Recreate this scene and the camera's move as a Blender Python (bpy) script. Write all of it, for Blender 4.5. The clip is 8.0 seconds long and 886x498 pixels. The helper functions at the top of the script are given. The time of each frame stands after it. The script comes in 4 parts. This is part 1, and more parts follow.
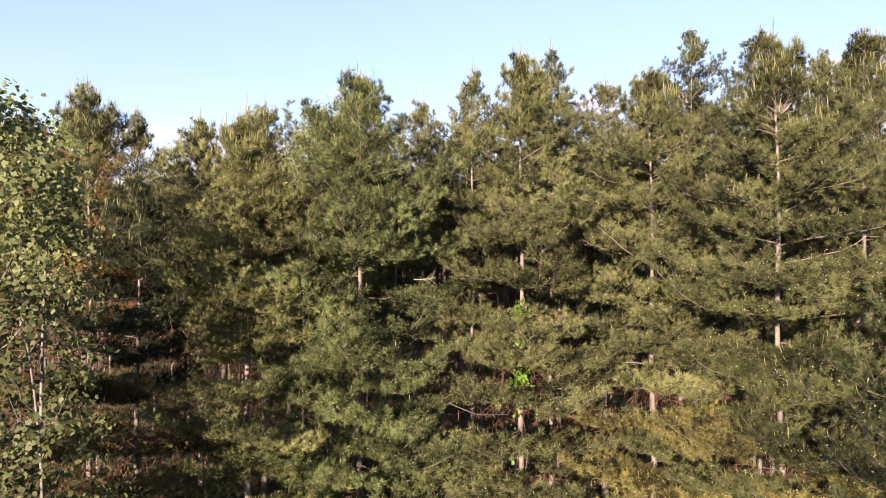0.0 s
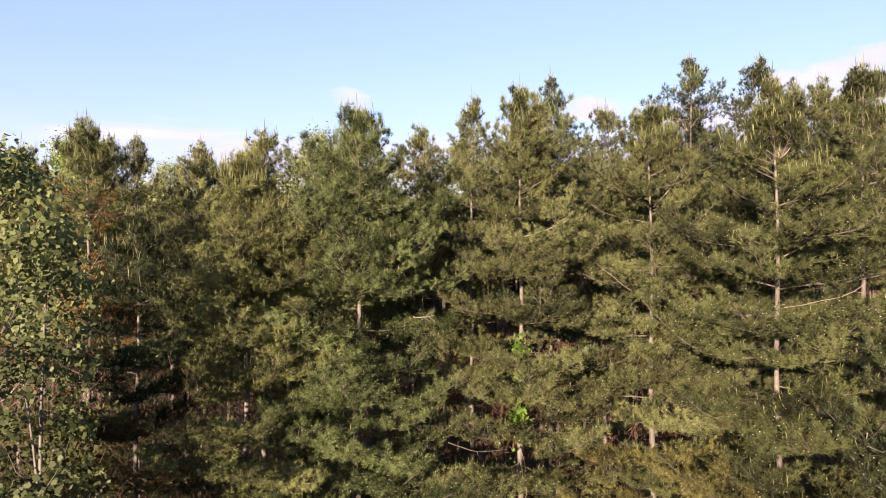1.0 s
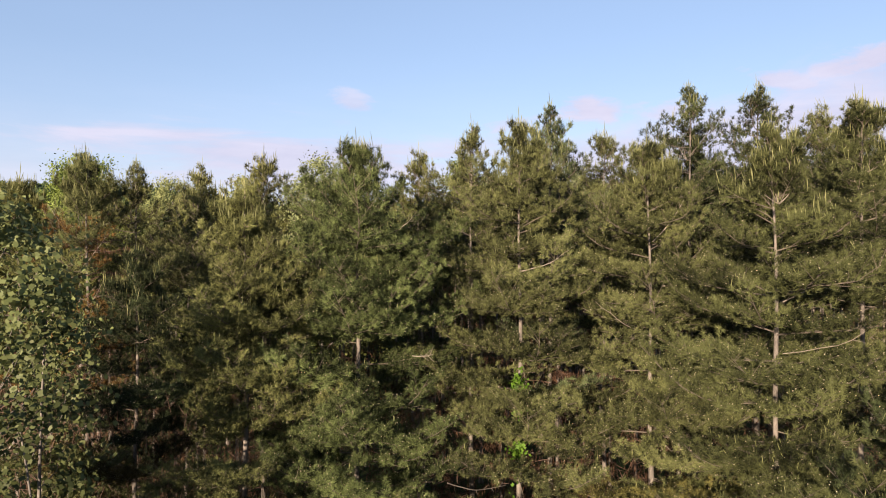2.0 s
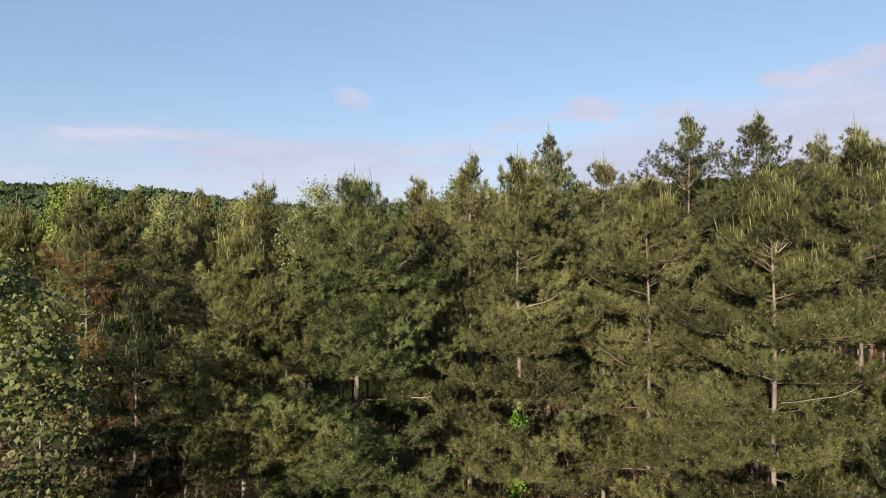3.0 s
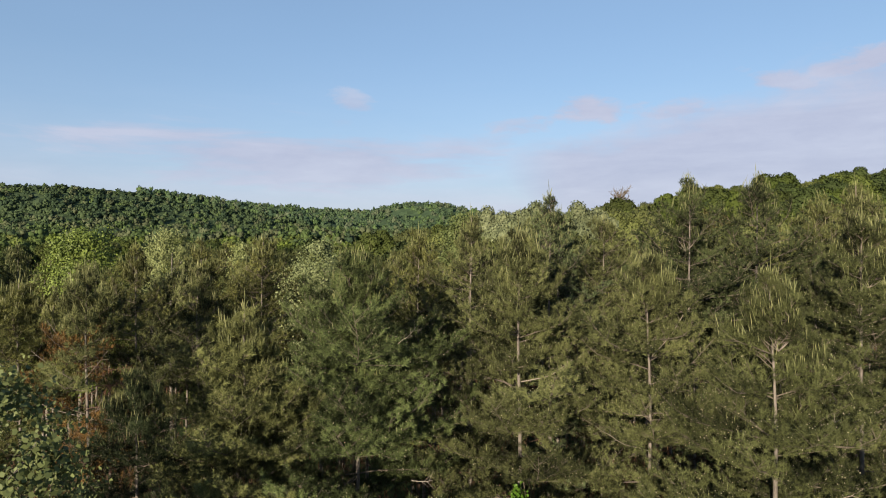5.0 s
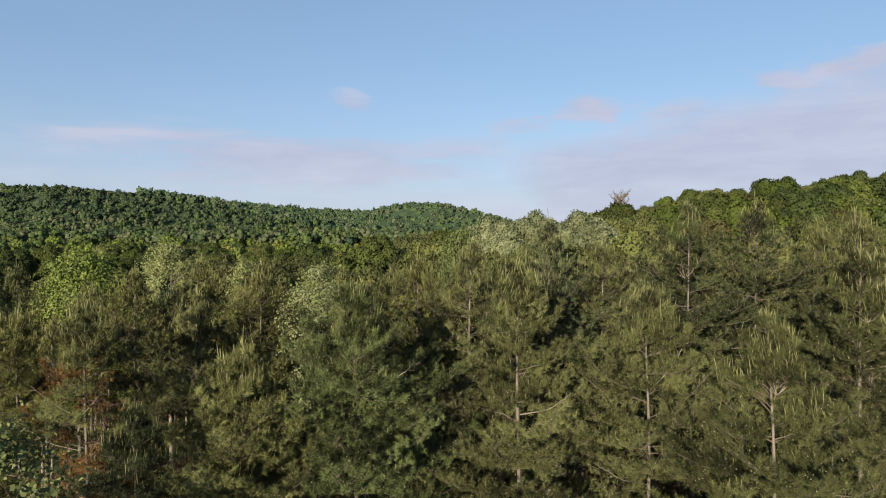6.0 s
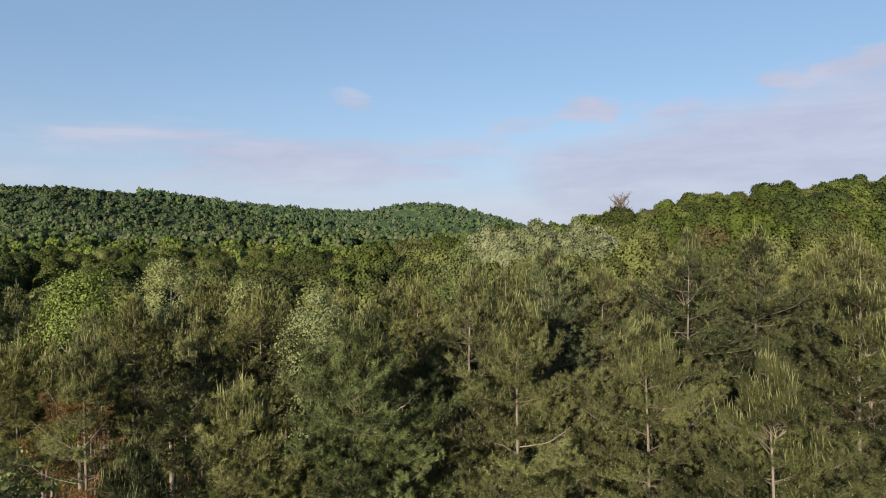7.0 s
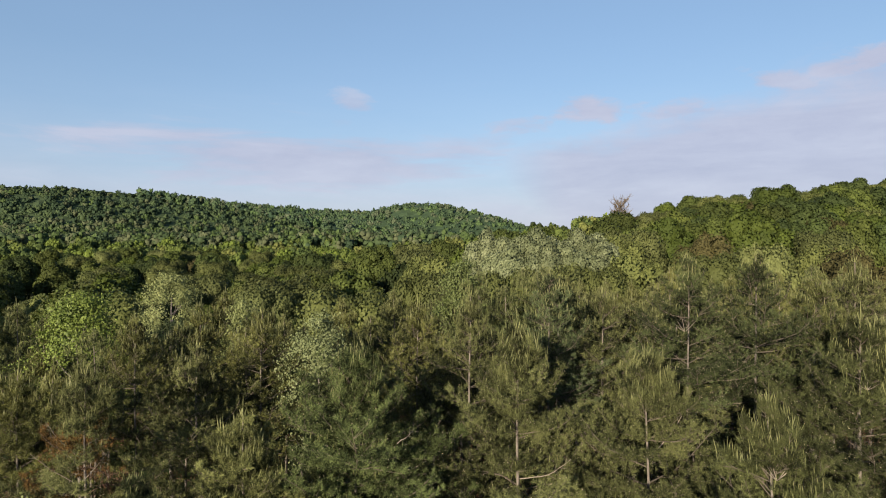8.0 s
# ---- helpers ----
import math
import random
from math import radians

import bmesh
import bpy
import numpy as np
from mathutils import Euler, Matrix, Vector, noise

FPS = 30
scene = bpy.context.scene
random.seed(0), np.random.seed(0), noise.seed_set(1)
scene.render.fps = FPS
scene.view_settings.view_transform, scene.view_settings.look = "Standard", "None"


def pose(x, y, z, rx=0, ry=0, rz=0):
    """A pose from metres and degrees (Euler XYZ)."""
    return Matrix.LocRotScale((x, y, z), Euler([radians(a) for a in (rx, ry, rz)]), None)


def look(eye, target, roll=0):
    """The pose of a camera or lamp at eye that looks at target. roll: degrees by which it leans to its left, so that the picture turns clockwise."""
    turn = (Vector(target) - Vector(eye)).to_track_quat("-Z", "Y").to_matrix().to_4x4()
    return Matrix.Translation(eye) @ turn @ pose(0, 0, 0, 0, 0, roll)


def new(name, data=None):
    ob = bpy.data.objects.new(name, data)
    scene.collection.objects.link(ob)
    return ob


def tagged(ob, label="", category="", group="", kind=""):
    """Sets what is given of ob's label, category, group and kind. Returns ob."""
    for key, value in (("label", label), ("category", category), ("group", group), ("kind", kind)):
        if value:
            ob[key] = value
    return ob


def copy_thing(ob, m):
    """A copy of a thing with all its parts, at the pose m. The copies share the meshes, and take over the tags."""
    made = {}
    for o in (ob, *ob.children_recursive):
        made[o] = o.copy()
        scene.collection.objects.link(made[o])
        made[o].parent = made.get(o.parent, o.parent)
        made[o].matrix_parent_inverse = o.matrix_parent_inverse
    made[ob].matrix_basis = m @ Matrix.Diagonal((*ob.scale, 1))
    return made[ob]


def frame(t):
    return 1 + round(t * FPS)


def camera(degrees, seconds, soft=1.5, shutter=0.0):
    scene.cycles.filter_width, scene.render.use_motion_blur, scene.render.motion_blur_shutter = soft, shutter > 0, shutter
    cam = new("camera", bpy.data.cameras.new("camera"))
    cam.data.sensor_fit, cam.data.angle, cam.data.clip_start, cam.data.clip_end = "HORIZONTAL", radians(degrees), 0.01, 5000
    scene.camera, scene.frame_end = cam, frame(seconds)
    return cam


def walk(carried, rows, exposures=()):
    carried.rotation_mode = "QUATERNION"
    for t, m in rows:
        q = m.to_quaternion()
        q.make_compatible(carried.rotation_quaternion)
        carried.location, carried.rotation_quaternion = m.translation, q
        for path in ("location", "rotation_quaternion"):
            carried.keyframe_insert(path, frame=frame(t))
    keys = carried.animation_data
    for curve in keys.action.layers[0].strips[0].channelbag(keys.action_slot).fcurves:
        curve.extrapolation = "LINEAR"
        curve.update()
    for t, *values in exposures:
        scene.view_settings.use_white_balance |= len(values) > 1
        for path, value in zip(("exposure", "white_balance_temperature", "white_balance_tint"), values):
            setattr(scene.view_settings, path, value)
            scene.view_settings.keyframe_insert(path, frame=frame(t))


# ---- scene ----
cam = camera(70.0, 8.0, 1.0)
PATH = [(0.0, 0.0, 9.5), (0.5, 0.006, 9.978), (1.0, 0.017, 10.47), (1.5, 0.025, 10.961), (3.0, 0.082, 12.534), (3.5, 0.078, 13.078), (4.0, 0.059, 13.619),
        (4.5, 0.054, 14.163), (6.0, 0.095, 15.635), (6.5, 0.102, 16.102), (7.0, 0.1, 16.576), (7.5, 0.1, 17.04), (8.0, 0.097, 17.5)]
EXPOSE = [(0.0, 2.58, 6700, 31), (0.5, 2.50, 6740, 30), (1.0, 2.34, 6850, 28), (1.5, 2.13, 6880, 25), (3.0, 1.74, 6600, 16), (3.5, 1.67, 6520, 14), (4.5, 1.59, 6390, 13),
          (6.0, 1.55, 6380, 13), (8.0, 1.55, 6380, 13)]
walk(cam, [(t, pose(x, 0.0, z, 90, 0, 0)) for t, x, z in PATH], EXPOSE)

# ---- sky and sun ----
SUN_AZ, SUN_EL = radians(203), radians(12)          # clockwise from +y: behind the camera, to its left


def sky_world():
    w = bpy.data.worlds.new("sky")
    scene.world = w
    w.use_nodes = True
    nt = w.node_tree
    nt.nodes.clear()
    N, L = nt.nodes.new, nt.links.new
    out, bg, sky = N("ShaderNodeOutputWorld"), N("ShaderNodeBackground"), N("ShaderNodeTexSky")
    sky.sky_type, sky.sun_disc, sky.sun_elevation, sky.sun_rotation = "NISHITA", False, SUN_EL, SUN_AZ
    sky.air_density, sky.dust_density, sky.ozone_density = 1.0, 0.2, 2.0
    bg.inputs["Strength"].default_value = 0.05
    co, sep = N("ShaderNodeTexCoord"), N("ShaderNodeSeparateXYZ")
    L(co.outputs["Generated"], sep.inputs[0])

    def m(op, a, b=None, c=None, clamp=False):
        n = N("ShaderNodeMath")
        n.operation, n.use_clamp = op, clamp
        for i, v in enumerate((a, b, c)):
            if v is not None:
                if hasattr(v, "links"):
                    L(v, n.inputs[i])
                else:
                    n.inputs[i].default_value = v
        return n.outputs[0]

    az = m("ARCTAN2", sep.outputs[0], sep.outputs[1])
    el = m("ARCSINE", sep.outputs[2])
    # two grains: long thin streaks, and puffs for the edges of the banks
    def grain(stretch, scale, detail, rough, twist):
        comb, n = N("ShaderNodeCombineXYZ"), N("ShaderNodeTexNoise")
        L(sep.outputs[0], comb.inputs[0])
        L(sep.outputs[1], comb.inputs[1])
        L(m("MULTIPLY", sep.outputs[2], stretch), comb.inputs[2])
        n.inputs["Scale"].default_value, n.inputs["Detail"].default_value, n.inputs["Roughness"].default_value, n.inputs["Distortion"].default_value = scale, detail, rough, twist
        L(comb.outputs[0], n.inputs["Vector"])
        return m("SUBTRACT", n.outputs[0], 0.5)

    streaks, puffs, broad = grain(7.0, 3.4, 8, 0.6, 0.3), grain(2.6, 13.0, 8, 0.62, 0.25), grain(4.0, 3.0, 3, 0.5, 0.0)

    def ramp(v, a, b):
        n = N("ShaderNodeMapRange")
        n.interpolation_type = "SMOOTHSTEP"
        L(v, n.inputs[0])
        n.inputs[1].default_value, n.inputs[2].default_value = a, b
        return n.outputs[0]

    def bank(a0, e0, wa, we, tilt=0.0, ragged=3.4, grainy=puffs):
        """One bank of cloud round an azimuth and height, with a ragged edge."""
        da = m("DIVIDE", m("SUBTRACT", az, a0), wa)
        de = m("DIVIDE", m("SUBTRACT", m("SUBTRACT", el, e0), m("MULTIPLY", m("SUBTRACT", az, a0), tilt)), we)
        r = m("SQRT", m("ADD", m("MULTIPLY", da, da), m("MULTIPLY", de, de)))
        return ramp(m("MULTIPLY_ADD", grainy, -ragged, r), 1.25, 0.25)

    # the long bank low over the hills, and the wide sheet whose upper edge climbs to the right
    long_bank = m("MULTIPLY", bank(-0.22, 0.138, 0.37, 0.056, 0.0, 3.0, streaks), 0.85)
    edge = m("SUBTRACT", m("MULTIPLY_ADD", m("SUBTRACT", az, 0.08), 0.105, 0.178), el)
    sheet = m("MULTIPLY", ramp(m("MULTIPLY_ADD", puffs, 0.07, m("MULTIPLY_ADD", broad, 0.10, edge)), -0.024, 0.045), m("MULTIPLY", ramp(az, 0.0, 0.2), ramp(az, 1.5, 0.9)))
    cover = m("MAXIMUM", long_bank, m("MULTIPLY", sheet, 0.86))
    for a0, e0, wa, we, tilt, much in ((-0.139, 0.226, 0.038, 0.015, -0.2, 0.6), (-0.16, 0.196, 0.03, 0.014, 0.0, 0.2), (0.125, 0.186, 0.06, 0.019, 0.0, 0.75), (0.245, 0.208, 0.075, 0.022, -0.05, 0.9),
                                       (0.36, 0.199, 0.075, 0.02, 0.0, 0.8), (0.487, 0.230, 0.055, 0.016, -0.15, 0.85), (0.60, 0.2455, 0.08, 0.018, 0.14, 0.9), (-0.45, 0.165, 0.08, 0.015, 0.0, 0.3),
                                       (2.4, 0.3, 0.5, 0.12, 0.0, 0.6), (-2.2, 0.35, 0.6, 0.1, 0.0, 0.6)):
        cover = m("MAXIMUM", cover, m("MULTIPLY", bank(a0, e0, wa, we, tilt), much))
    low = m("EXPONENT", m("MULTIPLY", m("POWER", m("DIVIDE", m("ABSOLUTE", el), 0.14), 2.0), -1.0))
    cover = m("MINIMUM", m("MAXIMUM", cover, m("MULTIPLY", low, m("MULTIPLY_ADD", streaks, 0.9, 0.82))), 0.9)
    tone = N("ShaderNodeMix")
    tone.data_type = "RGBA"
    tone.inputs["A"].default_value, tone.inputs["B"].default_value = (3.2, 3.38, 4.3, 1), (3.95, 4.15, 4.95, 1)
    L(m("ADD", m("MULTIPLY", streaks, 2.6), m("MULTIPLY_ADD", puffs, 1.2, 0.5), None, True), tone.inputs["Factor"])
    veil = N("ShaderNodeMix")                               # thin high haze that pales the blue
    veil.data_type = "RGBA"
    L(m("MULTIPLY_ADD", broad, 0.12, 0.40), veil.inputs["Factor"])
    L(sky.outputs[0], veil.inputs["A"])
    veil.inputs["B"].default_value = (2.4, 3.7, 5.5, 1)
    mix = N("ShaderNodeMix")
    mix.data_type = "RGBA"
    L(cover, mix.inputs["Factor"])
    L(veil.outputs["Result"], mix.inputs["A"])
    L(tone.outputs["Result"], mix.inputs["B"])
    L(mix.outputs["Result"], bg.inputs["Color"])
    L(bg.outputs[0], out.inputs[0])


sky_world()
sun = new("sun", bpy.data.lights.new("sun", "SUN"))
sun.data.energy, sun.data.angle, sun.data.color = 5.0, radians(0.6), (1.0, 0.85, 0.64)
toward = Vector((math.sin(SUN_AZ) * math.cos(SUN_EL), math.cos(SUN_AZ) * math.cos(SUN_EL), math.sin(SUN_EL)))
sun.matrix_world = look(toward * 60, (0, 0, 0))


# ---- materials ----
def material(name):
    mat = bpy.data.materials.new(name)
    mat.use_nodes = True
    mat.node_tree.nodes.clear()
    return mat, mat.node_tree.nodes.new, mat.node_tree.links.new


def leaf_material(name, dark, light, translucency=0.3, rough=0.5, own_tint=True, gloss=0.25, drift=0.9, spread=0.34, lean=(0.25, 0.59, 0.78)):
    """Leaves or needles: each leaf a little different, larger drifts of tone, light through the blade."""
    mat, N, L = material(name)
    out, p, tr, mixs = N("ShaderNodeOutputMaterial"), N("ShaderNodeBsdfPrincipled"), N("ShaderNodeBsdfTranslucent"), N("ShaderNodeMixShader")
    geo, info, tex = N("ShaderNodeNewGeometry"), N("ShaderNodeObjectInfo"), N("ShaderNodeTexNoise")
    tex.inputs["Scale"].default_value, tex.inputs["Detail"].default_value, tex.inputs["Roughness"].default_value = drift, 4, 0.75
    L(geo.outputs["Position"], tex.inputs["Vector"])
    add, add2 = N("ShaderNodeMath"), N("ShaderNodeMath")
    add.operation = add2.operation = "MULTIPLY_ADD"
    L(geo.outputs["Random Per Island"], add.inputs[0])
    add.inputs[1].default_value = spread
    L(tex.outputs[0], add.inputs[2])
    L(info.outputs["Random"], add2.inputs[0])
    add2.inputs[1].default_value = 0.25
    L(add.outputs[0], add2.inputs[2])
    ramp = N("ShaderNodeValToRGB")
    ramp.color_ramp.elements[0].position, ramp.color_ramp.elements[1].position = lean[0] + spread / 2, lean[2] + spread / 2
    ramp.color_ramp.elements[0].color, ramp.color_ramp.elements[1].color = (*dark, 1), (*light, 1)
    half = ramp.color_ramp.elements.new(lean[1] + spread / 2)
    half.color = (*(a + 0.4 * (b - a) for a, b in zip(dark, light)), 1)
    L(add2.outputs[0], ramp.inputs[0])
    col = ramp.outputs[0]
    if own_tint:
        mul = N("ShaderNodeMix")
        mul.data_type, mul.blend_type = "RGBA", "MULTIPLY"
        mul.inputs["Factor"].default_value = 1.0
        L(col, mul.inputs["A"])
        L(info.outputs["Color"], mul.inputs["B"])
        col = mul.outputs["Result"]
    L(col, p.inputs["Base Color"])
    L(col, tr.inputs["Color"])
    p.inputs["Roughness"].default_value, p.inputs["Specular IOR Level"].default_value = rough, gloss
    mixs.inputs[0].default_value = translucency
    L(p.outputs[0], mixs.inputs[1])
    L(tr.outputs[0], mixs.inputs[2])
    L(mixs.outputs[0], out.inputs[0])
    return mat


def bark_material(name, dark, light, scale=9.0, bump=0.5):
    mat, N, L = material(name)
    out, p, co, tex, big, bmp = N("ShaderNodeOutputMaterial"), N("ShaderNodeBsdfPrincipled"), N("ShaderNodeNewGeometry"), N("ShaderNodeTexNoise"), N("ShaderNodeTexNoise"), N("ShaderNodeBump")
    mp = N("ShaderNodeMapping")
    mp.inputs["Scale"].default_value = (1, 1, 0.3)
    L(co.outputs["Position"], mp.inputs[0])
    L(mp.outputs[0], tex.inputs["Vector"])
    L(co.outputs["Position"], big.inputs["Vector"])
    tex.inputs["Scale"].default_value, tex.inputs["Detail"].default_value, tex.inputs["Roughness"].default_value = scale * 3, 6, 0.7
    big.inputs["Scale"].default_value = 1.3
    mixv = N("ShaderNodeMath")
    mixv.operation = "MULTIPLY_ADD"
    L(big.outputs[0], mixv.inputs[0])
    mixv.inputs[1].default_value = 0.8
    L(tex.outputs[0], mixv.inputs[2])
    ramp = N("ShaderNodeValToRGB")
    ramp.color_ramp.elements[0].position, ramp.color_ramp.elements[1].position = 0.65, 1.0
    ramp.color_ramp.elements[0].color, ramp.color_ramp.elements[1].color = (*dark, 1), (*light, 1)
    L(mixv.outputs[0], ramp.inputs[0])
    col = ramp.outputs[0]
    L(col, p.inputs["Base Color"])
    p.inputs["Roughness"].default_value = 0.85
    bmp.inputs["Strength"].default_value, bmp.inputs["Distance"].default_value = bump, 0.02
    L(tex.outputs[0], bmp.inputs["Height"])
    L(bmp.outputs[0], p.inputs["Normal"])
    L(p.outputs[0], out.inputs[0])
    return mat


# the near-black end of the needle ramp deepens the crowns' shade by colour
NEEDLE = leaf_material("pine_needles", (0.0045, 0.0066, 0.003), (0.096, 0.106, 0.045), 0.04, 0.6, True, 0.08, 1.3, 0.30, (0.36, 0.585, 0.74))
CANDLE = leaf_material("new_pine_shoots", (0.0826, 0.0929, 0.0344), (0.1505, 0.1565, 0.0636), 0.2, 0.6, False)
FLECK = leaf_material("pollen_cones", (0.1686, 0.1488, 0.0963), (0.2408, 0.2159, 0.1531), 0.1, 0.7, False)
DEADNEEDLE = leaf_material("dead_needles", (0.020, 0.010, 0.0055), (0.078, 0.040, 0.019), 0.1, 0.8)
LEAF = leaf_material("broad_leaves", (0.0232, 0.0344, 0.0095), (0.0843, 0.1032, 0.0327), 0.25, 0.6, True, 0.2)
FARLEAF = leaf_material("woodland_leaves", (0.0146, 0.0215, 0.0077), (0.0378, 0.0499, 0.0163), 0.25, 0.75, True, 0.15, 0.45, 0.10)
FARDARK = leaf_material("dark_woodland_leaves", (0.0095, 0.0155, 0.0069), (0.0258, 0.0370, 0.0146), 0.25, 0.75, True, 0.15, 0.45, 0.10)
FARFRESH = leaf_material("fresh_woodland_leaves", (0.0189, 0.0284, 0.0077), (0.0447, 0.0602, 0.0155), 0.25, 0.75, True, 0.15, 0.45, 0.10)
FAROLIVE = leaf_material("olive_woodland_leaves", (0.022, 0.026, 0.010), (0.053, 0.059, 0.023), 0.25, 0.75, True, 0.15, 0.45, 0.10)
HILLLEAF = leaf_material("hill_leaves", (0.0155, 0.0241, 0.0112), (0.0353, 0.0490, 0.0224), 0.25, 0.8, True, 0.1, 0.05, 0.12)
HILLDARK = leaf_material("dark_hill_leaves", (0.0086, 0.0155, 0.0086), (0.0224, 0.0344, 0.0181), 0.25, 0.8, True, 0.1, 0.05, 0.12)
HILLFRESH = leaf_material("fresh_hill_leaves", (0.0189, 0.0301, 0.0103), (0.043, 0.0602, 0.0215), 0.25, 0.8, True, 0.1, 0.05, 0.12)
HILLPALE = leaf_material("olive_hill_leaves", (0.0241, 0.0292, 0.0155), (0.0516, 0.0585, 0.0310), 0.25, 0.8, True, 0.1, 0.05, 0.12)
PALELEAF = leaf_material("silvery_leaves", (0.0619, 0.0740, 0.0310), (0.117, 0.129, 0.0619), 0.22, 0.6, True, 0.2)
BLOOM = leaf_material("blossoming_leaves", (0.0568, 0.0688, 0.0310), (0.2021, 0.2167, 0.1204), 0.25, 0.6, True, 0.2, 0.9, 0.14)
BARK = bark_material("pine_bark", (0.024, 0.020, 0.016), (0.115, 0.100, 0.082), 9.0, 0.6)
TWIG = bark_material("branch_bark", (0.0292, 0.0224, 0.0163), (0.0791, 0.0645, 0.0482), 14)
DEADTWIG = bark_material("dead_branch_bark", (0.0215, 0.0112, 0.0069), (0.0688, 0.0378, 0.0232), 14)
PALEWOOD = bark_material("weathered_limb_wood", (0.0740, 0.0611, 0.0482), (0.1797, 0.1531, 0.1238), 14)
GREYBARK = bark_material("grey_bark", (0.045, 0.038, 0.032), (0.115, 0.104, 0.088))


def ground_material():
    mat, N, L = material("forest_floor")
    out, p, geo, a, b, bmp, ramp, mixc = (N("ShaderNodeOutputMaterial"), N("ShaderNodeBsdfPrincipled"), N("ShaderNodeNewGeometry"), N("ShaderNodeTexNoise"),
                                          N("ShaderNodeTexNoise"), N("ShaderNodeBump"), N("ShaderNodeValToRGB"), N("ShaderNodeMix"))
    L(geo.outputs["Position"], a.inputs["Vector"])
    L(geo.outputs["Position"], b.inputs["Vector"])
    a.inputs["Scale"].default_value, a.inputs["Detail"].default_value = 0.12, 5
    b.inputs["Scale"].default_value, b.inputs["Detail"].default_value = 7.0, 6
    ramp.color_ramp.elements[0].position, ramp.color_ramp.elements[1].position = 0.3, 0.5
    ramp.color_ramp.elements[0].color, ramp.color_ramp.elements[1].color = (0.040, 0.027, 0.016, 1), (0.036, 0.050, 0.017, 1)
    L(a.outputs[0], ramp.inputs[0])
    mixc.data_type, mixc.blend_type = "RGBA", "MULTIPLY"
    mixc.inputs["Factor"].default_value = 0.7
    L(ramp.outputs[0], mixc.inputs["A"])
    L(b.outputs[1], mixc.inputs["B"])
    L(mixc.outputs["Result"], p.inputs["Base Color"])
    p.inputs["Roughness"].default_value, p.inputs["Specular IOR Level"].default_value = 0.95, 0.05
    bmp.inputs["Strength"].default_value, bmp.inputs["Distance"].default_value = 0.6, 0.05
    L(b.outputs[0], bmp.inputs["Height"])
    L(bmp.outputs[0], p.inputs["Normal"])
    L(p.outputs[0], out.inputs[0])
    return mat


FLOOR = ground_material()


# ---- mesh helpers ----
class Buf:
    """Triangles gathered as arrays, each with the number of its material; soft normals, where given, round off leaf masses."""

    def __init__(self):
        self.v, self.f, self.m, self.nn, self.n = [], [], [], [], 0

    def add(self, v, f, mat=0, normals=None):
        if len(v):
            self.v.append(np.asarray(v, float))
            self.f.append(np.asarray(f, int) + self.n)
            self.m.append(np.full(len(f), mat))
            self.nn.append(np.zeros((len(v), 3)) if normals is None else normals)
            self.n += len(v)

    def merge(self, other, m=None):
        if not other.n:
            return
        v, f, mi, nn = other.arrays()
        if m is not None:
            a = np.array(m)
            v = v @ a[:3, :3].T + a[:3, 3]
            nn = unit(nn @ a[:3, :3].T)
        self.v.append(v)
        self.f.append(f + self.n)
        self.m.append(mi)
        self.nn.append(nn)
        self.n += len(v)

    def arrays(self):
        if len(self.v) > 1:
            self.v, self.f, self.m, self.nn = [np.concatenate(self.v)], [np.concatenate(self.f)], [np.concatenate(self.m)], [np.concatenate(self.nn)]
        return self.v[0], self.f[0], self.m[0], self.nn[0]

    def mesh(self, name, mats, smooth=False):
        me = bpy.data.meshes.new(name)
        v, f, mi, nn = self.arrays()
        soft = (np.abs(nn).sum(1) > 0)
        me.vertices.add(len(v))
        me.vertices.foreach_set("co", v.astype(np.float32).ravel())
        me.loops.add(len(f) * 3)
        me.loops.foreach_set("vertex_index", f.astype(np.int32).ravel())
        me.polygons.add(len(f))
        me.polygons.foreach_set("loop_start", np.arange(0, len(f) * 3, 3, dtype=np.int32))
        me.polygons.foreach_set("material_index", mi.astype(np.int32))
        me.polygons.foreach_set("use_smooth", soft[f[:, 0]] | smooth)
        for mat in mats:
            me.materials.append(mat)
        me.update(calc_edges=True)
        if soft.any():
            flat = np.zeros_like(v)
            face = np.cross(v[f[:, 1]] - v[f[:, 0]], v[f[:, 2]] - v[f[:, 0]])
            for k in range(3):
                np.add.at(flat, f[:, k], face)
            nn = np.where(soft[:, None], nn, unit(flat))
            me.attributes.new("custom_normal", "FLOAT_VECTOR", "POINT").data.foreach_set("vector", nn.astype(np.float32).ravel())
        return me


def unit(a):
    return a / np.maximum(np.linalg.norm(a, axis=-1, keepdims=True), 1e-9)


def tube(buf, pts, radii, sides=6, mat=0):
    pts, radii = np.asarray(pts, float), np.asarray(radii, float)
    n = len(pts)
    t = unit(np.gradient(pts, axis=0))
    ref = np.array((0.3, 0.9, 0.2)) if abs(t[:, 1]).mean() < 0.8 else np.array((1.0, 0.1, 0.2))
    a = unit(np.cross(t, ref))
    b = np.cross(t, a)
    th = np.arange(sides) * 2 * math.pi / sides
    v = pts[:, None] + radii[:, None, None] * (a[:, None] * np.cos(th)[None, :, None] + b[:, None] * np.sin(th)[None, :, None])
    i, j = np.meshgrid(np.arange(n - 1), np.arange(sides), indexing="ij")
    k = (j + 1) % sides
    q = np.stack([i * sides + j, i * sides + k, (i + 1) * sides + k, (i + 1) * sides + j], -1).reshape(-1, 4)
    buf.add(v.reshape(-1, 3), np.concatenate([q[:, [0, 1, 2]], q[:, [0, 2, 3]]]), mat)


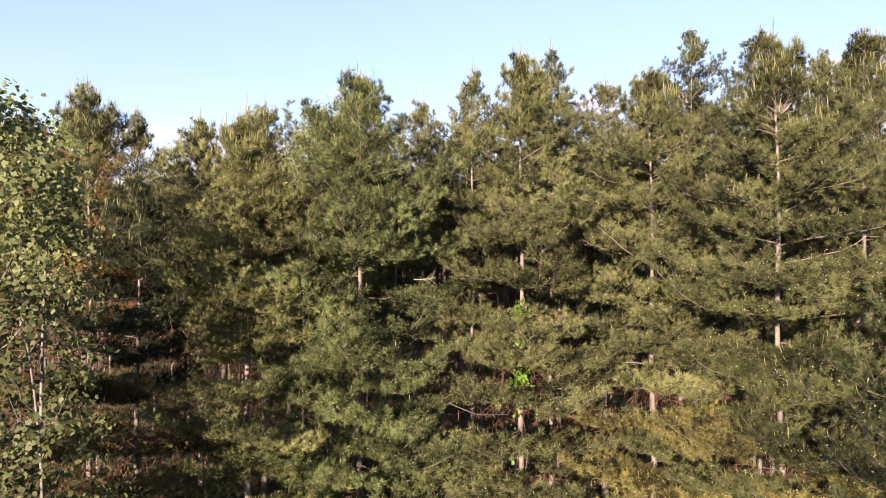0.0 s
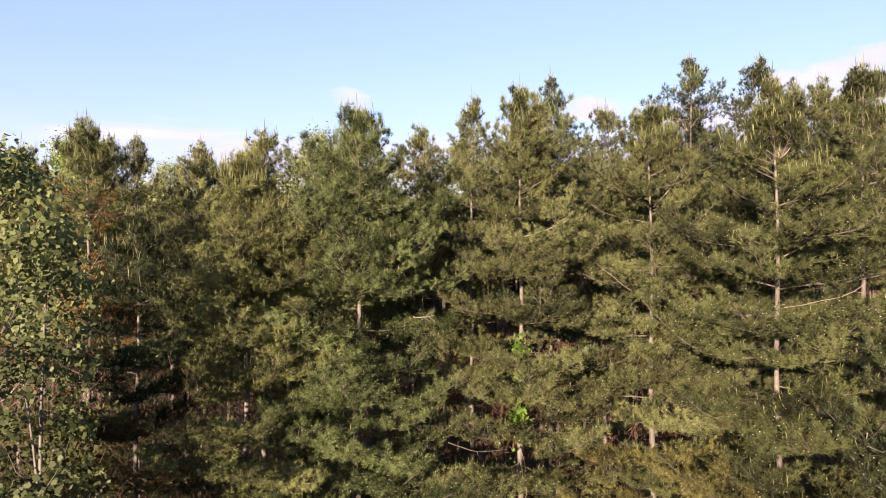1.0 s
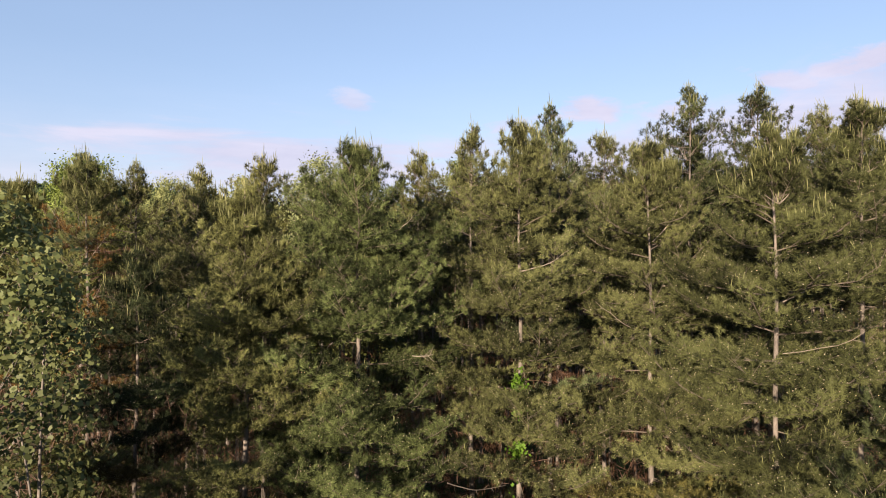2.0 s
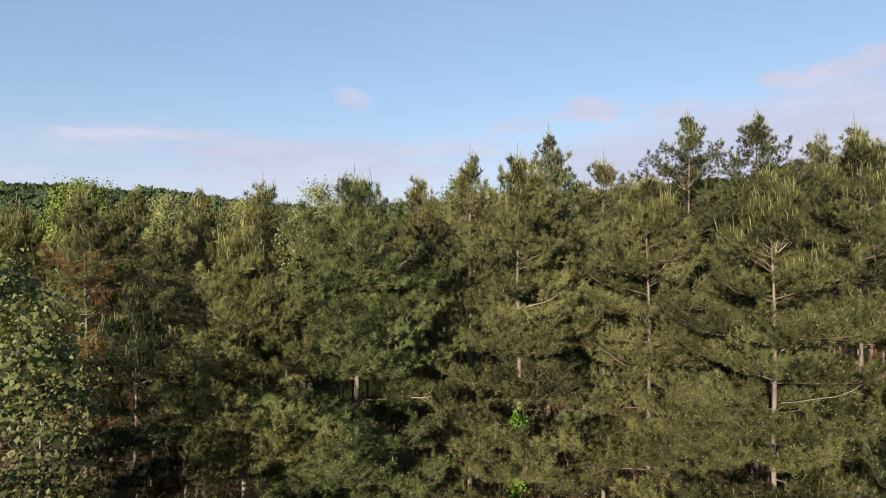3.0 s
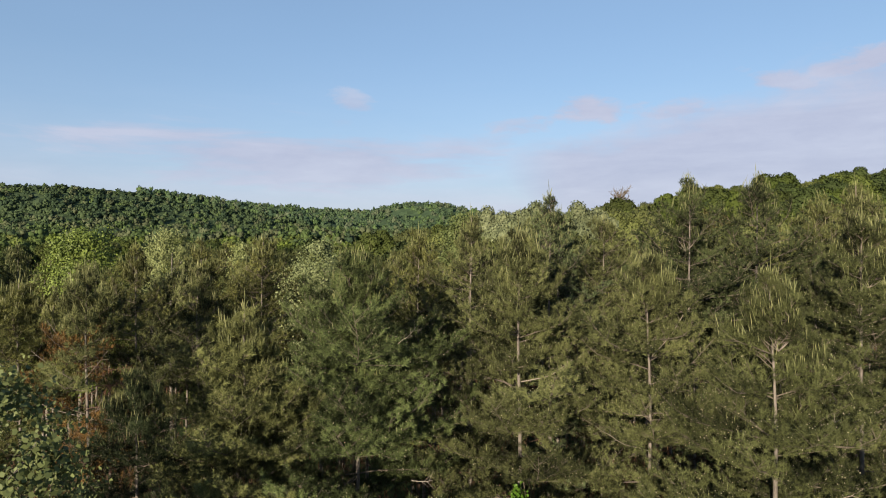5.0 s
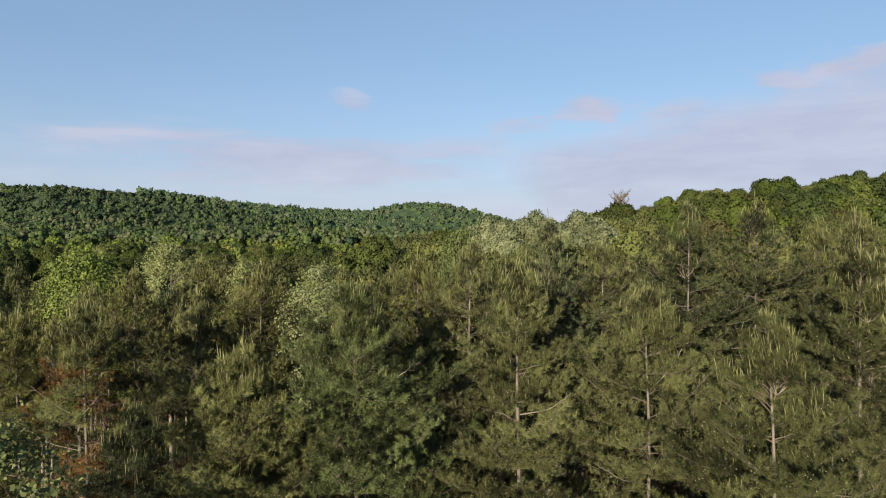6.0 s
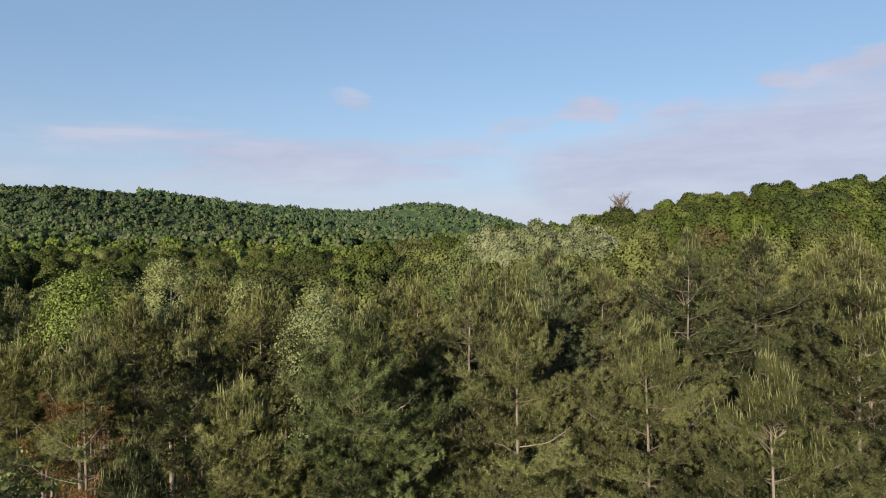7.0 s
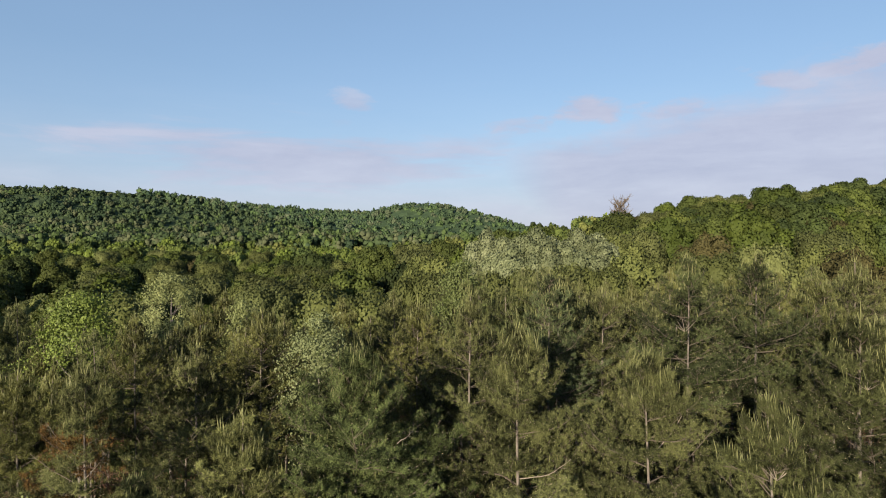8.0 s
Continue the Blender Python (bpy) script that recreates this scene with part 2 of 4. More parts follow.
def brush(buf, rng, base, axis, k, length, width, mat=0, lo=12, hi=58):
    """A brush of k needles round each shoot tip."""
    base, axis = np.repeat(np.asarray(base), k, 0), np.repeat(unit(np.asarray(axis)), k, 0)
    n = len(base)
    r = rng.normal(size=(n, 3))
    perp = unit(r - (r * axis).sum(1, keepdims=True) * axis)
    th = np.radians(rng.uniform(lo, hi, (n, 1)))
    d = axis * np.cos(th) + perp * np.sin(th)
    ln = length * rng.uniform(0.7, 1.15, (n, 1))
    st = base + axis * rng.uniform(-0.6, 0.2, (n, 1)) * length
    out = perp * 0.7 + axis * 0.3 + np.array((0.3, 0, 0.2)) + rng.normal(size=(n, 3)) * 0.3
    side = unit(np.cross(d, out)) * width / 2               # each blade turns its face outward
    v = np.stack([st - side, st + side, st + d * ln], 1).reshape(-1, 3)
    buf.add(v, np.arange(n * 3).reshape(-1, 3), mat)


def spikes(buf, rng, base, axis, height, radius, mat):
    """Slender upright shoots."""
    base, axis = np.asarray(base), unit(np.asarray(axis))
    n = len(base)
    h = np.asarray(height).reshape(-1, 1) * np.ones((n, 1))
    a = unit(np.cross(axis, rng.normal(size=(n, 3))))
    b = np.cross(axis, a)
    c, s = math.cos(2.094), math.sin(2.094)
    v = np.stack([base + a * radius * 0.6, base + (a * c + b * s) * radius * 0.6, base + (a * c - b * s) * radius * 0.6,
                  base + axis * h * 0.6 + a * radius, base + axis * h * 0.6 + (a * c + b * s) * radius, base + axis * h * 0.6 + (a * c - b * s) * radius, base + axis * h], 1)
    f = np.array([(0, 1, 4), (0, 4, 3), (1, 2, 5), (1, 5, 4), (2, 0, 3), (2, 3, 5), (3, 4, 6), (4, 5, 6), (5, 3, 6)])
    buf.add(v.reshape(-1, 3), (np.arange(n)[:, None, None] * 7 + f).reshape(-1, 3), mat)


def specks(buf, rng, base, size, mat):
    base = np.asarray(base)
    n = len(base)
    d = np.array([(1, 1, 1), (-1, -1, 1), (-1, 1, -1), (1, -1, -1)]) * 0.5
    v = base[:, None] + d[None] * size * rng.uniform(0.6, 1.2, (n, 1, 1))
    buf.add(v.reshape(-1, 3), (np.arange(n)[:, None, None] * 4 + np.array([(0, 1, 2), (0, 3, 1), (0, 2, 3), (1, 3, 2)])).reshape(-1, 3), mat)


def leaves(buf, rng, pos, size, mat=0, lobed=True, up=0.55, mid=None):
    """Broad blades, folded a little along the middle rib."""
    pos = np.asarray(pos)
    n = len(pos)
    nrm = rng.normal(size=(n, 3)) * 0.5 + np.array((0, 0, up))
    nrm = unit(nrm if mid is None else nrm + 0.8 * unit(pos - mid))
    soft = nrm if mid is None else unit(nrm + 0.3 * unit(pos - mid))
    d = unit(np.cross(nrm, rng.normal(size=(n, 3))))
    s = np.cross(nrm, d)
    z = size * rng.uniform(0.6, 1.2, (n, 1))
    if lobed:
        shape = [(0, 0, 0), (0.5, 0.22, 0.08), (0.42, 0.85, 0.1), (0, 0.72, 0), (-0.42, 0.85, 0.1), (-0.5, 0.22, 0.08)]
        f = np.array([(2, 1, 0), (3, 2, 0), (4, 3, 0), (5, 4, 0)])
    else:
        shape = [(0, 0, 0), (0.4, 0.5, 0.12), (0, 1, 0), (-0.4, 0.5, 0.12)]
        f = np.array([(2, 1, 0), (3, 2, 0)])
    v = np.stack([pos + z * (s * x + d * y + nrm * h) for x, y, h in shape], 1)
    buf.add(v.reshape(-1, 3), (np.arange(n)[:, None, None] * len(shape) + f).reshape(-1, 3), mat, np.repeat(soft, len(shape), 0))


def part(name, mesh, parent, m=None, tint=None, label=""):
    ob = new(name, mesh)
    ob.parent = parent
    if m is not None:
        ob.matrix_basis = m
    if tint:
        ob.color = (*tint, 1)
    if label:
        ob["label"] = label
    return ob


def thing(name, x, y, z, label, category, group="", turn=0.0, scale=1.0):
    ob = new(name)
    ob.empty_display_size = 0.3
    ob.matrix_basis = Matrix.LocRotScale((x, y, z), Euler((0, 0, turn)), (scale,) * 3)
    return tagged(ob, label, category, group)


# ---- the lie of the land ----
def smooth(a, b, x):
    t = np.clip((x - a) / (b - a), 0, 1)
    return t * t * (3 - 2 * t)


def land(x, y):
    x, y = np.asarray(x, float), np.asarray(y, float)
    g = lambda cx, cy, sx, sy: np.exp(-((x - cx) / sx) ** 2 - ((y - cy) / sy) ** 2)
    z = 5.0 * g(25, 130, 45, 40)
    z = z + (5 * smooth(-40, 40, x) + 12 * smooth(30, 72, x) + 9 * smooth(40, 150, x)) * smooth(50, 190, y) * (1 - 0.7 * smooth(230, 500, y))
    z = z + 92 * smooth(350, 920, y) * g(-640, 1000, 330, 260) + 38 * g(-300, 1150, 250, 200)
    z = z + 129 * g(-560, 1900, 410, 320) + 100 * g(-10, 1700, 250, 260)
    z = z + 9 * smooth(190, 480, y) * (1 - smooth(600, 900, y)) * (1 - smooth(20, 140, x))
    z = z + 3 * np.sin(x / 61) * np.sin(y / 47) * smooth(60, 200, np.hypot(x, y))
    return z


def ground_sheet():
    r = np.concatenate([np.linspace(-160, 160, 41), -np.geomspace(180, 4600, 40), np.geomspace(180, 4600, 40)])
    r.sort()
    xs, ys = r, r
    X, Y = np.meshgrid(xs, ys, indexing="ij")
    Z = land(X, Y) + 0.12 * np.sin(X * 0.7) * np.cos(Y * 0.9) * (np.hypot(X, Y) < 170)
    n, m = len(xs), len(ys)
    i, j = np.meshgrid(np.arange(n - 1), np.arange(m - 1), indexing="ij")
    q = np.stack([i * m + j, (i + 1) * m + j, (i + 1) * m + j + 1, i * m + j + 1], -1).reshape(-1, 4)
    b = Buf()
    b.add(np.stack([X, Y, Z], -1).reshape(-1, 3), np.concatenate([q[:, [0, 1, 2]], q[:, [0, 2, 3]]]))
    tagged(new("ground", b.mesh("ground", [FLOOR], True)), "rolling woodland ground of brown litter and grass", "ground", kind="structure")


ground_sheet()


# ---- pine limbs: a store of shapes that the trees share ----
def limb_shape(seed, L, kind, fine=True, keep_share=1.0):
    """One limb along +x: its wood, and its needles with new shoots and pollen cones."""
    rng = np.random.default_rng(seed)
    wood, leaf = Buf(), Buf()
    sag, tip = {"upper": (0.02, 0.14), "mid": (0.10, 0.22), "low": (0.13, 0.20)}[kind]
    first = {"upper": 0.06, "mid": 0.08, "low": 0.13}[kind]
    wob = rng.normal(size=2) * 0.06

    def at(s):
        return np.array((L * s, L * (wob[0] * math.sin(3 * s) + wob[1] * math.sin(6 * s)), L * (tip * s ** 3 - sag * math.sin(2.4 * s) * 0.6 + 0.02 * math.sin(7 * s + seed))))

    ss = np.linspace(0, 1, 7 if fine else 4)
    tube(wood, [at(s) for s in ss], (0.004 + 0.0046 * L) * (1 - 0.85 * ss) + 0.002, 5 if fine else 3)
    base, axis = [], []
    up = np.array((0, 0, 1.0))
    ns = int((8 + 5.5 * L) if kind == "upper" else (6 + 4.6 * L))
    rings = max(3, int(2.5 + 1.9 * L))
    side, flat = 1, {"upper": 0.9, "mid": 0.6, "low": 0.35}[kind]
    for i in range(ns):
        s = min(1.0, first + (1 - first) * (i % rings + 0.35 + rng.normal() * 0.16) / rings)      # side shoots stand in yearly rings
        side = -side
        p, tan = at(s), unit(at(min(s + 0.05, 1.05)) - at(s - 0.05))
        ang = radians(rng.uniform(28, 66))
        phi = rng.uniform(-0.75 if kind != "low" else -0.35, 1.0) * flat
        lat = np.array((0, side * math.cos(phi), math.sin(phi)))
        d = unit(tan * math.cos(ang) + lat * math.sin(ang))
        l2 = max(0.16, L * (0.10 + 0.42 * (1 - s)) * rng.uniform(0.6, 1.25))
        if fine:
            tube(wood, [p, p + d * l2 * 0.95 + up * 0.14 * l2], [0.006, 0.003], 3)
        m = max(1, int(l2 / 0.155))
        perp = unit(np.cross(d, up))
        for j in range(m):
            u = (j + 0.65) / m
            q = p + d * l2 * u + up * 0.18 * l2 * u * u
            for sg in ((1, -1) if j < m - 1 else (0.6, -0.7, 0)):
                base.append(q + perp * sg * rng.uniform(0.03, 0.17) + up * rng.uniform(-0.03, 0.17) + d * rng.uniform(0, 0.07))
                axis.append(d * rng.uniform(0.35, 0.8) + perp * sg * 0.5 + up * rng.uniform(0.4, 1.1) + rng.normal(size=3) * 0.2)
    for s in np.linspace(0.8, 1.0, 3):
        base.append(at(s) + rng.normal(size=3) * 0.03)
        axis.append(np.array((1, 0, 0.5)) + rng.normal(size=3) * 0.2)
    base, axis = np.array(base), unit(np.array(axis))
    if keep_share < 1:
        keep = rng.random(len(base)) < keep_share
        keep[-1] = True
        base, axis = base[keep], axis[keep]
    brush(leaf, rng, base, axis, (36 if keep_share > 0.8 else 24) if fine else 13, 0.14 if fine else 0.19, (0.0085 if keep_share > 0.8 else 0.0125) if fine else 0.024, 0, 14, 84)
    share = {"upper": 0.38, "mid": 0.10, "low": 0.015}[kind] * (1 if fine else 2.1)
    pick = rng.random(len(base)) < share
    if pick.any():
        tips = base[pick] + axis[pick] * 0.03
        ups = axis[pick] * 0.10 + np.array(({"upper": 0.42, "mid": 0.2, "low": 0.0}[kind], 0, 1.0)) + rng.normal(size=tips.shape) * 0.13
        spikes(leaf, rng, tips, ups, rng.uniform(0.15, 0.38, len(tips)) * (1.1 if kind == "upper" else 0.6), 0.0072 if fine else 0.010, 1)
    if fine and kind != "upper":
        pick = rng.random(len(base)) < (0.4 if kind == "low" else 0.18)
        tips = base[pick] + axis[pick] * 0.08 + rng.normal(size=(pick.sum(), 3)) * 0.04
        specks(leaf, rng, tips, 0.019, 2)
    return wood, leaf


def leader_shape(seed, fine=True):
    """The upright top shoot along +x, with a ring of candles round its tip."""
    rng = np.random.default_rng(seed)
    wood, leaf = Buf(), Buf()
    tube(wood, [(0, 0, 0), (0.3, 0.01, 0), (0.6, 0, 0.01)], [0.012, 0.009, 0.006], 4)
    k = 16 if fine else 7
    a = rng.uniform(0, 6.28, k)
    x = rng.uniform(0.0, 0.62, k)
    out = np.stack([np.zeros(k), np.cos(a), np.sin(a)], 1)
    r = 0.16 * (1 - x / 0.75)
    brush(leaf, rng, np.stack([x, r * np.cos(a), r * np.sin(a)], 1), out * 0.6 + (1.0, 0, 0), 9 if fine else 6, 0.13, 0.018 if fine else 0.034)
    n = 5
    b = np.arange(n) * 1.2566
    tips = np.concatenate([[(0.58, 0, 0)], np.stack([np.full(n, 0.56), 0.04 * np.cos(b), 0.04 * np.sin(b)], 1)])
    ax = np.concatenate([[(1, 0, 0)], np.stack([np.ones(n), 0.28 * np.cos(b), 0.28 * np.sin(b)], 1)])
    spikes(leaf, rng, tips, ax, np.array([0.58, 0.2, 0.30, 0.18, 0.26, 0.22]), 0.012, 1)
    return wood, leaf


def dead_limb_shape(seed, L):
    """A bare drooping limb with brown wisps caught on it."""
    rng = np.random.default_rng(seed)
    wood, wisp = Buf(), Buf()
    at = lambda s: np.array((L * s, 0.06 * L * math.sin(4 * s + seed), L * (-0.16 * s * s + 0.03 * math.sin(6 * s))))
    ss = np.linspace(0, 1, 7)
    tube(wood, [at(s) for s in ss], 0.016 * (1 - 0.8 * ss) + 0.003, 4)
    for i in range(9):
        s = rng.uniform(0.25, 0.98)
        d = unit(np.array((0.6, rng.choice((-1, 1)) * rng.uniform(0.4, 1), rng.uniform(-0.5, 0.2))))
        l2 = L * rng.uniform(0.12, 0.35)
        tube(wood, [at(s), at(s) + d * l2 * 0.5, at(s) + d * l2 - np.array((0, 0, 0.12 * l2))], [0.005, 0.004, 0.002], 3)
        k = 5
        q = at(s) + d * l2 * rng.uniform(0.2, 1, (k, 1))
        brush(wisp, rng, q, np.tile((0.1, 0.1, -1.0), (k, 1)), 3, 0.17, 0.012, 0, 5, 35)
    return wood, wisp


NEAR, SECOND = {}, {}
for kind, lengths in (("upper", (0.55, 0.75, 0.95, 1.15, 1.3)), ("mid", (1.5, 1.75, 1.9, 2.1, 2.3)), ("low", (2.4, 2.6, 2.9, 3.1, 3.3))):
    for i, L in enumerate(lengths):
        w, l = limb_shape(100 + i * 7 + len(kind) * 31, L, kind, True, 1.0)
        w2, l2 = limb_shape(300 + i * 7 + len(kind) * 31, L, kind, True, 0.62)
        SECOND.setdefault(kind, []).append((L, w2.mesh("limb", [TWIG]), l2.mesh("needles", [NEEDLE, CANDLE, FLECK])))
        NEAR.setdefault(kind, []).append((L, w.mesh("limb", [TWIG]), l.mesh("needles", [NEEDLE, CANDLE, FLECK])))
w, l = leader_shape(77)
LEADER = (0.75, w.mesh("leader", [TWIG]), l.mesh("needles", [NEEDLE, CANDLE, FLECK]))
DEAD = []
for i in range(4):
    w, l = dead_limb_shape(500 + i, 1.9)
    DEAD.append((1.9, w.mesh("dead_limb", [DEADTWIG]), l.mesh("dead_foliage", [DEADNEEDLE])))


def crown_plan(rng, top, base, width, reach, gap=(0, 0), spacing=0.66, blunt=0.12, fill=0):
    """The limbs of one pine, whorl by whorl from the tip down: height, azimuth, lift, length, kind."""
    z = top - 0.4
    az0 = rng.uniform(0, 6.28)
    while z > base:
        d = top - z
        n = int(rng.integers(4, 6)) + 1
        az0 += 0.9
        bend = rng.normal() * 4
        for k in range(n):
            az = az0 + 6.283 * k / n + rng.normal() * 0.28
            if k == 0 and d > 4.5:
                az = -1.571 + rng.normal() * 0.4            # the open side keeps its boughs
            zz = z + rng.normal() * (0.13 if d < 3.5 else 0.06)
            L = min(reach * rng.uniform(0.8, 1.1), width * (blunt + 0.47 * min(d, 3.5) + 0.045 * min(d, 3.5) ** 2 + 0.21 * max(d - 3.5, 0)) * rng.uniform(0.68, 1.2))
            lift = 42 * math.exp(-d / 4.2) + bend + rng.normal() * (8 if d < 3.5 else 4.5) - (3 if d > 7 else 0)
            if gap[0] < zz < gap[1] and -math.sin(az) > 0.6 and rng.random() < 0.6:
                continue
            if d > 6.0 and math.sin(az) > 0.25 and rng.random() < 0.75:
                continue                                    # starved of light inside the stand
            kind = "upper" if L < 1.4 else "mid" if L < 2.35 else "low"
            yield zz, az, lift, max(L, 0.28), kind
        for k in range(fill if 0.8 < d < 6.5 else 0):       # short shoots between the whorls
            az = -1.571 + rng.uniform(-1.9, 1.9)
            L = min(1.7, 0.42 * width * (blunt + 0.47 * d) * rng.uniform(0.7, 1.3) + 0.25)
            yield z - spacing * rng.uniform(0.2, 0.7), az, 30 * math.exp(-d / 4.2) + rng.normal() * 10, L, "upper" if L < 1.4 else "mid"
        z -= spacing * rng.uniform(0.7, 1.25) * (0.8 if d < 1.5 else 1.0 if d < 3.0 else 1.3 if d < 5.0 else 1.75)


def trunk_mesh(rng, top, girth, lean, sides=9, mat=BARK):
    b = Buf()
    zs = np.linspace(-0.3, top, 26)
    f = np.clip(zs / top, 0, 1)
    pts = np.stack([lean[0] * f * f + 0.03 * np.sin(zs * 0.9 + lean[0] * 9), lean[1] * f * f + 0.03 * np.cos(zs * 0.8), zs], 1)
    rad = 0.68 * girth * (1 - f) ** 0.85 + 0.012 + 0.05 * np.exp(-zs * 2.0)
    tube(b, pts, rad * (1 + 0.07 * rng.normal(size=len(rad))), sides)
    return b.mesh("trunk", [mat], True), lambda z: (float(np.interp(z, zs, pts[:, 0])), float(np.interp(z, zs, pts[:, 1])))


def pine(seed, x, y, top, label, width=1.2, reach=3.2, base=3.6, tint=(1, 1, 1), gap=(0, 0), girth=0.14, lean=(0, 0), brown=(0, 0), dead=True, spacing=0.66, fade=(1.5, 0.82, 0.7), blunt=0.15, inner=1.0, fill=0, skirt=(0, 0)):
    rng = np.random.default_rng(seed)
    g = float(land(x, y))
    root = thing("pine_tree", x, y, g, label, "pine tree", "pine stand")
    top -= g
    me, at = trunk_mesh(rng, top, girth, lean)
    part("trunk", me, root)

    def put(L, proto, z, az, lift, t, names, roll=0.0):
        l0, wood, leaf = proto
        s = L / l0
        m = Matrix.LocRotScale((*at(z), z), Euler((roll, radians(-lift), az)), (s, s, s))
        limb = part(names[0], wood, root, m)
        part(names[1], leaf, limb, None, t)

    put(0.75, LEADER, top - 0.55, rng.uniform(0, 6), 87, tint, ("leader", "needles"))
    for z, az, lift, L, kind in crown_plan(rng, top, base, width, reach, gap, spacing, blunt, fill):
        store = (NEAR if y < 20 else SECOND)[kind]
        proto = min(store, key=lambda p: abs(p[0] - L) + rng.uniform(0, 0.5))
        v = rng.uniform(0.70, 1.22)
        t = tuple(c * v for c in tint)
        if brown[0] < z < brown[1] and rng.random() < 0.8:
            t = tuple(c * v for c in fade)
            L *= inner
            if inner < 1 and rng.random() < 0.4:
                put(rng.uniform(0.9, 1.5), DEAD[int(rng.integers(0, 4))], z, az, rng.uniform(8, 30), None, ("dead_limb", "dead_foliage"))
                continue
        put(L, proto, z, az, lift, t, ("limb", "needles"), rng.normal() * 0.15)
    z, own = skirt[1], np.random.default_rng(seed + 900)
    while z > skirt[0]:                                     # boughs kept low down on the open side
        for side in (-0.75, 0.0, 0.75):
            L, v = own.uniform(1.5, 2.2), own.uniform(0.8, 1.2)
            proto = min((NEAR if y < 20 else SECOND)["mid"], key=lambda p: abs(p[0] - L) + own.uniform(0, 0.5))
            put(L, proto, z + own.normal() * 0.12, -1.571 + side + own.normal() * 0.2, own.normal() * 5 - 2, tuple(c * v for c in tint), ("limb", "needles"), own.normal() * 0.15)
        z -= own.uniform(0.85, 1.15)
    if dead:
        z = base + 1.2
        while z > 1.0:
            for k in range(3):
                put(rng.uniform(1.2, 2.1), DEAD[int(rng.integers(0, 4))], z, rng.uniform(0, 6.28), rng.uniform(-18, 12), None, ("dead_limb", "dead_foliage"))
            z -= 0.55
    return root


OLIVE, BLUISH, YELLOW = (1.0, 1.0, 0.9), (0.82, 0.95, 1.0), (1.14, 1.1, 0.82)
dense = pine(1, -2.47, 18.6, 14.5, "dense full-crowned dark green white pine", 1.5, 3.7, 1.6, (0.98, 1.14, 0.96), (0, 0), 0.15, blunt=0.1, spacing=0.54, fill=3)
pine(2, 1.06, 22.6, 15.8, "slender white pine with a bare pale trunk", 1.10, 2.6, 6.0, OLIVE, (10.0, 13.6), 0.13)
layered = pine(3, 2.30, 18.6, 15.15, "tall white pine with layered lower boughs", 1.15, 3.6, 1.6, OLIVE, (10.2, 12.0), 0.14, blunt=0.18)
pine(4, 3.9, 22.8, 16.6, "tall white pine with an open thin top", 0.95, 2.8, 6.0, BLUISH, (0, 0), 0.13)
forked = pine(5, 6.05, 18.2, 14.3, "white pine with a pale trunk and forked crown", 1.25, 3.4, 1.6, OLIVE, (9.4, 12.0), 0.13, (-0.12, 0), (3, 5.2), fade=(1.12, 0.96, 0.72), blunt=0.3, skirt=(3.0, 7.6))
open_pine = pine(6, 7.5, 14.0, 14.1, "white pine with open whorls and yellow new shoots", 1.15, 3.1, 1.6, (0.66, 0.68, 0.6), (10.5, 12.4), 0.115, (-0.2, 0), (3, 5.4), fade=(1.12, 0.96, 0.72), blunt=0.2, skirt=(4.0, 7.4))
spired = pine(7, 8.78, 22.4, 16.95, "tall dark white pine with a pointed top", 1.3, 3.2, 6.0, (0.5, 0.57, 0.53), (13.5, 15.2), 0.14)
pine(8, 11.27, 22.6, 17.2, "tall dark white pine beside its neighbours", 1.3, 3.2, 6.0, (0.5, 0.57, 0.53), (0, 0), 0.14)
side_pine = pine(9, 11.83, 17.8, 15.5, "white pine with a pale trunk and yellow-green shoots", 1.2, 3.2, 1.6, (0.64, 0.67, 0.6), (11.8, 13.8), 0.14, blunt=0.22)
olive_pine = pine(10, -5.12, 16.6, 13.1, "full-crowned olive green white pine", 1.12, 2.5, 1.6, (1.3, 1.28, 1.08), (0, 0), 0.13, blunt=0.2, spacing=0.58, fill=3)
# this pine's dark tint carries the shade that falls on it
pine(11, -8.2, 17.0, 11.2, "white pine at the stand's edge, shade put into its dark tint", 1.2, 2.7, 1.6, (0.34, 0.42, 0.43), (0, 0), 0.11, (0, 0), (2, 6.0), fade=(1.1, 0.75, 0.6))
rusty = pine(12, -10.0, 17.9, 13.95, "white pine with rust-brown dead inner needles", 1.15, 3.0, 1.6, OLIVE, (9.2, 10.8), 0.12, (0, 0), (7.0, 11.9), fade=(1.9, 1.02, 0.8), blunt=0.2, inner=0.78)
pine(13, -8.6, 22.4, 14.0, "olive green white pine with a pale trunk", 1.2, 2.8, 6.0, OLIVE, (11.2, 12.9), 0.12)
pine(14, -13.0, 19.5, 13.6, "olive green white pine at the stand's end", 1.2, 2.8, 1.6, YELLOW, (0, 0), 0.12, blunt=0.2)
pine(15, -6.9, 24.4, 15.0, "white pine with yellow-green new shoots", 1.2, 2.7, 6.0, YELLOW, (0, 0), 0.13, blunt=0.2)
pine(16, -0.9, 25.0, 15.2, "white pine with pale upright shoots", 1.2, 2.7, 6.0, YELLOW, (0, 0), 0.13, blunt=0.2)
pine(17, 6.2, 24.2, 15.8, "white pine with a rounded bushy top", 1.2, 2.8, 6.0, OLIVE, (0, 0), 0.13, blunt=0.2)
pine(18, 8.75, 10.4, 10.6, "young white pine reaching out blue-green boughs", 1.2, 2.6, 2.2, (0.42, 0.5, 0.48), (0, 0), 0.10, (0, 0), (0, 0), False)
